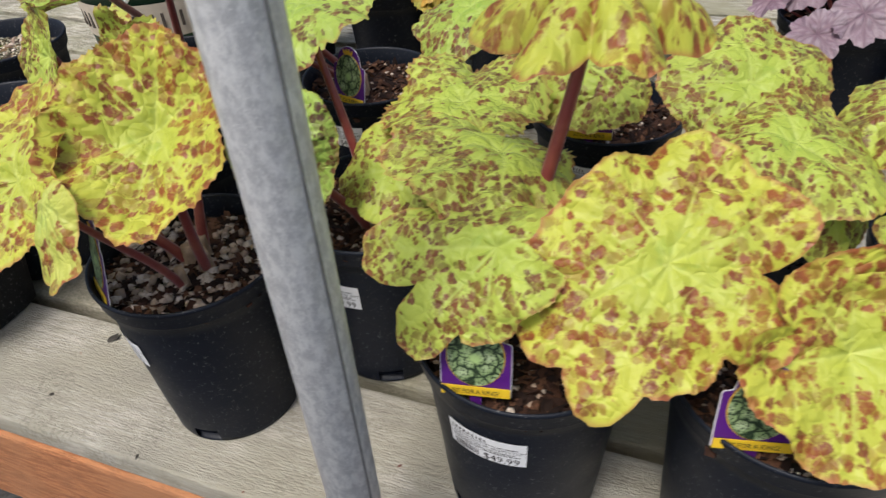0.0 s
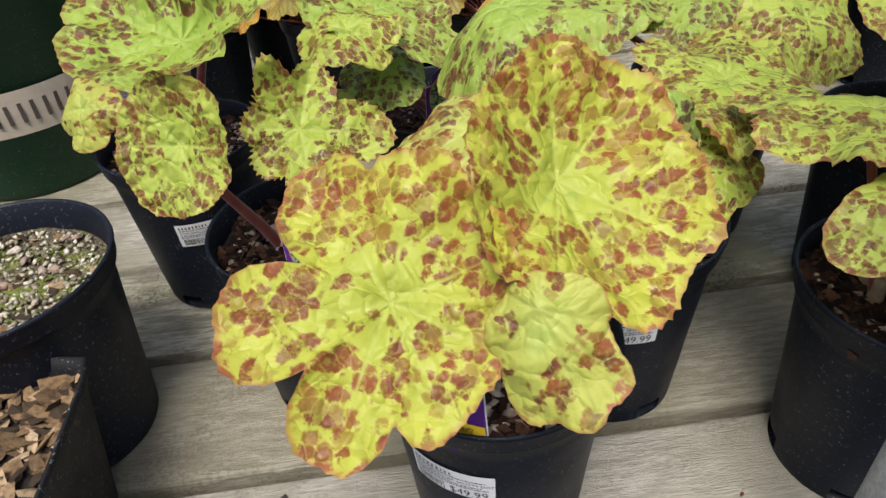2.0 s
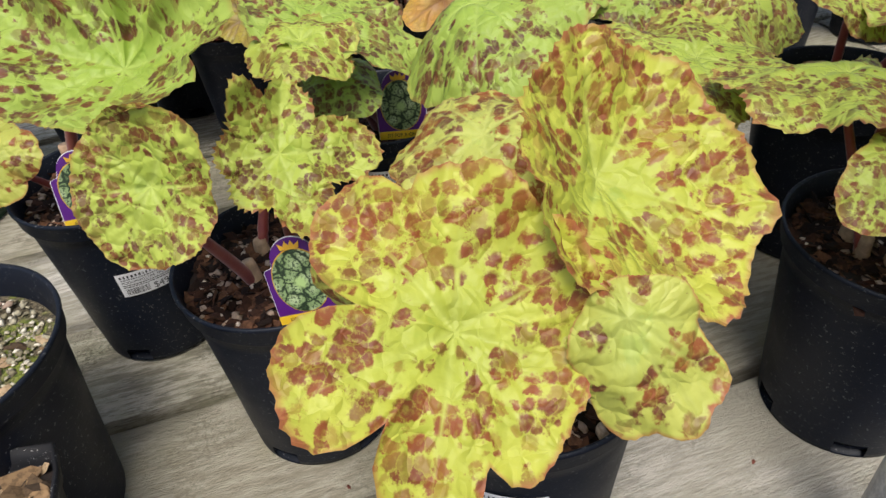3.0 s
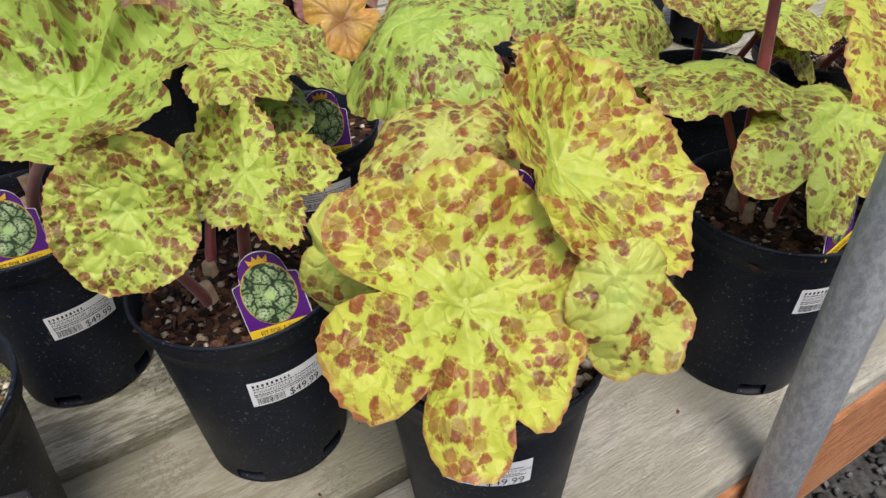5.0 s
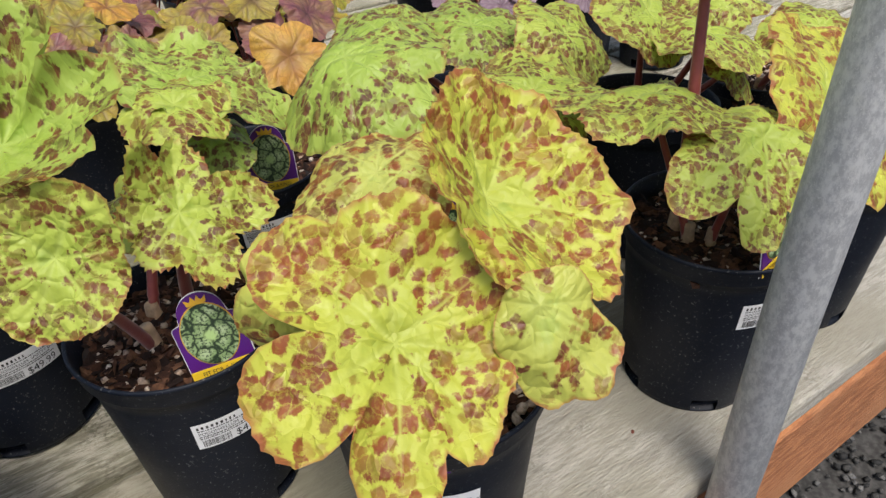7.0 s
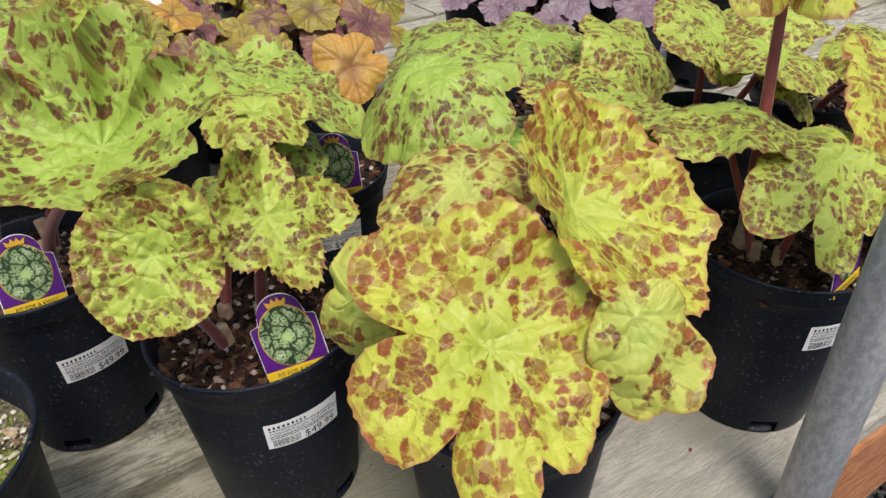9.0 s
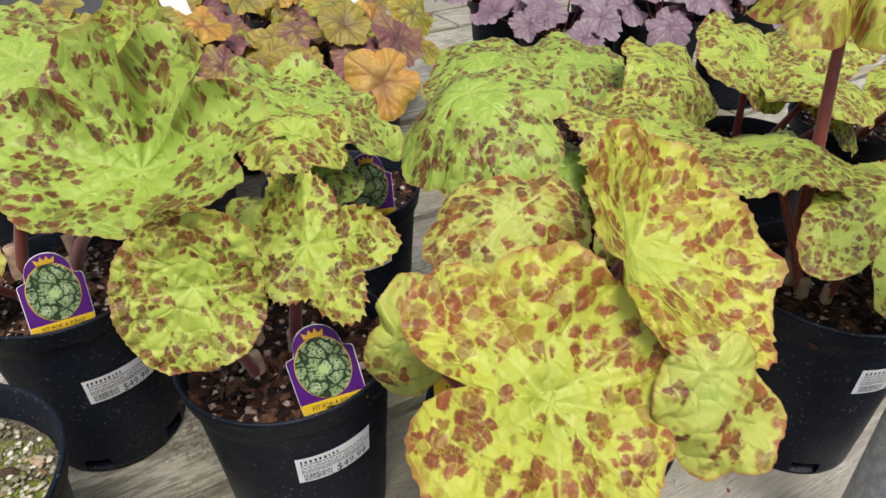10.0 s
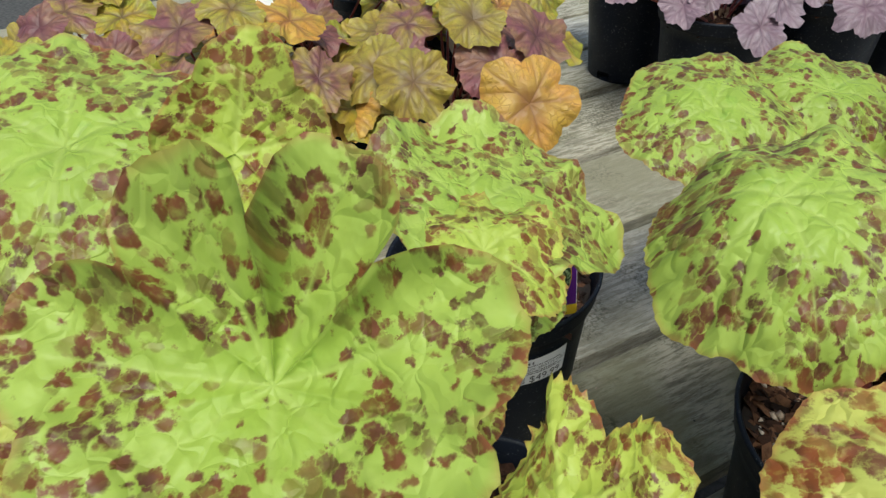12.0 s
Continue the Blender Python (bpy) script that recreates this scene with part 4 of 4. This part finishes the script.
def green_pot():
    ob = thing("nursery_pot", -0.49, 1.42, 0, "large dark green nursery pot with a tan printed band", "pot")
    part("pot", lathe([(0.0, 0.0), (0.118, 0.0), (0.122, 0.01), (0.146, 0.27), (0.152, 0.272), (0.156, 0.30), (0.150, 0.30), (0.144, 0.27), (0.13, 0.15), (0.0, 0.15)], 64), POT_GREEN, ob)
    me = bpy.data.meshes.new("printed_band")
    vs, fs = [], []
    for i in range(33):
        a = radians(-170 + 150 * i / 32)
        for z in (0.095, 0.155):
            r = 0.1225 + (z - 0.01) * 0.0923 + 0.0012
            vs.append((r * math.cos(a), r * math.sin(a), z))
    fs = [(2 * i, 2 * i + 2, 2 * i + 3, 2 * i + 1) for i in range(32)]
    me.from_pydata(vs, [], fs)
    me.materials.append(TAN_PRINT)
    band = part("printed_band", me, TAN_PRINT, ob)
    for i in range(8):
        a = radians(-140 + 13 * i)
        bm = bmesh.new()
        for j, w in enumerate((-0.010, 0.006)):
            box(bm, -0.002, w, 0, 0.002, w + 0.005, 0.026)
        mark = part("mark", bm, BROWN_INK, band, smooth=False)
        r = 0.1225 + 0.115 * 0.0923 + 0.0004
        mark.location = (r * math.cos(a), r * math.sin(a), 0.112)
        mark.rotation_euler.z = a
    soil = part("soil", soil_mesh(0.142, SOIL, 9), SOIL, ob)
    soil.location.z = 0.26


green_pot()


# ---- coral bells ----
def coral_bells(x, y, label, mats, count, spread, seed, high=0.29, group="coral bells on the bench"):
    plant = potted(x, y, label, name="coral_bells", category="potted plant", group=group, pumice=0)
    rng = random.Random(seed)
    for i in range(count):
        a = 2.4 * i + rng.uniform(-0.3, 0.3)
        d = spread * math.sqrt((i + 0.6) / count)
        at = (x + d * math.cos(a), y + d * math.sin(a), high - 0.5 * d * d / spread + rng.uniform(-0.02, 0.02))
        n = (0.55 * math.cos(a) * d / spread - 0.15, 0.55 * math.sin(a) * d / spread - 0.3, 0.8)
        leaf(plant, at, n, rng.uniform(0.030, 0.042), mats[i % len(mats)], lobes=rng.choice((5, 7)), depth=0.22, sharp=2.0, lead=(math.cos(a), math.sin(a), -0.2), cup=rng.uniform(-0.25, 0.1),
             wave=0.1, waves=5, teeth=0.04, foot=(x + 0.2 * d * math.cos(a), y + 0.2 * d * math.sin(a), 0.155), thick=0.0014, rings=12, segs=84, bold=1.7)
    return plant


GOLDS = [HEUCHERA_GOLD, HEUCHERA_MAUVE, HEUCHERA_GOLD, HEUCHERA_GOLD, HEUCHERA_MAUVE, HEUCHERA_ORANGE]
gold = coral_bells(0.125, 1.130, "coral bells with gold and purple-veined scalloped leaves", GOLDS, 19, 0.13, 1, 0.26)
leaf(gold, (0.066, 0.980, 0.226), (-0.45, -0.62, 0.62), 0.046, HEUCHERA_ORANGE, lobes=5, depth=0.24, lead=(-0.3, -0.6, -0.7), cup=-0.1, wave=0.08, foot=(0.10, 1.10, 0.155), thick=0.0016, rings=14, segs=96, bold=1.5)
coral_bells(-0.060, 1.245, "coral bells with gold and purple-veined scalloped leaves", GOLDS, 19, 0.13, 2, 0.27)
coral_bells(0.130, 1.340, "coral bells with gold and purple-veined scalloped leaves", GOLDS, 18, 0.13, 3, 0.27)
coral_bells(0.310, 1.260, "coral bells with gold and purple-veined scalloped leaves", GOLDS, 17, 0.12, 4, 0.26)
coral_bells(-0.240, 1.340, "coral bells with gold and purple-veined scalloped leaves", GOLDS, 17, 0.12, 5, 0.26)
coral_bells(-0.080, 1.450, "coral bells with gold and purple-veined scalloped leaves", GOLDS, 15, 0.12, 7, 0.26)
coral_bells(0.330, 1.450, "coral bells with gold and purple-veined scalloped leaves", GOLDS, 15, 0.12, 8, 0.26)
SILVERS = [HEUCHERA_SILVER]
for i, (x, y) in enumerate(((0.53, 1.00), (0.68, 0.90), (0.83, 0.80), (0.64, 1.18), (0.80, 1.05))):
    coral_bells(x, y, "coral bells with silvery purple scalloped leaves", SILVERS, 15, 0.12, 10 + i, 0.25)


# ---- small loose things ----

def stake(x, y, z0, z1, wide, turn, lean, material, name, label, words="", size=0.01, roll=0.0):
    """A flat plastic label pushed into a pot."""
    ob = thing(name, x, y, z0, label, "plant label", turn=turn)
    h = z1 - z0
    card = part("card", outline_slab([(-0.002, -0.03), (-wide / 2, 0.0), (-wide / 2, h * 0.86), (-wide * 0.15, h), (wide / 2, h * 0.93), (wide / 2, 0.0), (0.002, -0.03)], 0.0007, "card", material), material, ob, smooth=False)
    card.rotation_euler = (radians(lean), radians(roll), 0)
    if words:
        vs, fs = lettering(words, size)
        me = bpy.data.meshes.new("words")
        me.from_pydata([(-z * 0.9 + wide * 0.2, -0.0006, x * 0.9 + 0.004) for x, z in vs], [], [f[::-1] for f in fs])
        me.materials.append(INK)
        part("words", me, INK, card)
    return ob


stake(-0.262, 0.628, 0.186, 0.278, 0.024, -48, -6, YELLOW, "plant_label", "yellow plastic plant label lettered by hand in a pot", "Division", 0.017)
stake(-0.325, 0.900, 0.30, 0.372, 0.030, -35, 10, PAPER, "paper_tag", "white paper tag tucked among the leaves", roll=35)
stake(0.02, 1.28, 0.20, 0.315, 0.045, -30, -15, PAPER, "paper_tag", "white paper tag tucked among the leaves", roll=-12)
stake(0.19, 1.16, 0.20, 0.300, 0.040, -30, -15, PAPER, "paper_tag", "white paper tag tucked among the leaves", roll=10)


def litter():
    """Dry flakes and crumbs lying on the planks."""
    rng = random.Random(8)
    spots = [(-0.052, 0.494, 0.0035, BROWN_FLAKE), (-0.365, 0.672, 0.006, DARK_FLAKE), (-0.185, 0.478, 0.003, BROWN_FLAKE), (-0.290, 0.520, 0.0035, DARK_FLAKE), (-0.40, 0.60, 0.003, DARK_FLAKE)]
    for _ in range(34):
        u, v = rng.uniform(-0.65, 0.35), rng.uniform(0.38, 0.98)
        x, y, _z = on_bench(u, v)
        spots.append((x, y, rng.uniform(0.0010, 0.0022), rng.choice((BROWN_FLAKE, DARK_FLAKE, PUMICE))))
    for x, y, size, mat in spots:
        v = x * 0.371 + y * 0.928
        if ((v - 0.3715) % 0.154) > 0.136 or v < 0.374:
            continue
        ob = new("bark_flake", bits(1, 0.0, size, 0.35, int(abs(x) * 9999), mat, "bark_flake"))
        ob.location = (x, y, -0.0005)
        tagged(ob, "small dry bark flake lying on the weathered planks", "debris", "flakes on the bench")


BROWN_FLAKE, DARK_FLAKE = plain("brown_flake", (0.14, 0.035, 0.02), 0.8, 0.3), plain("dark_flake", (0.035, 0.03, 0.024), 0.9, 0.3)
litter()
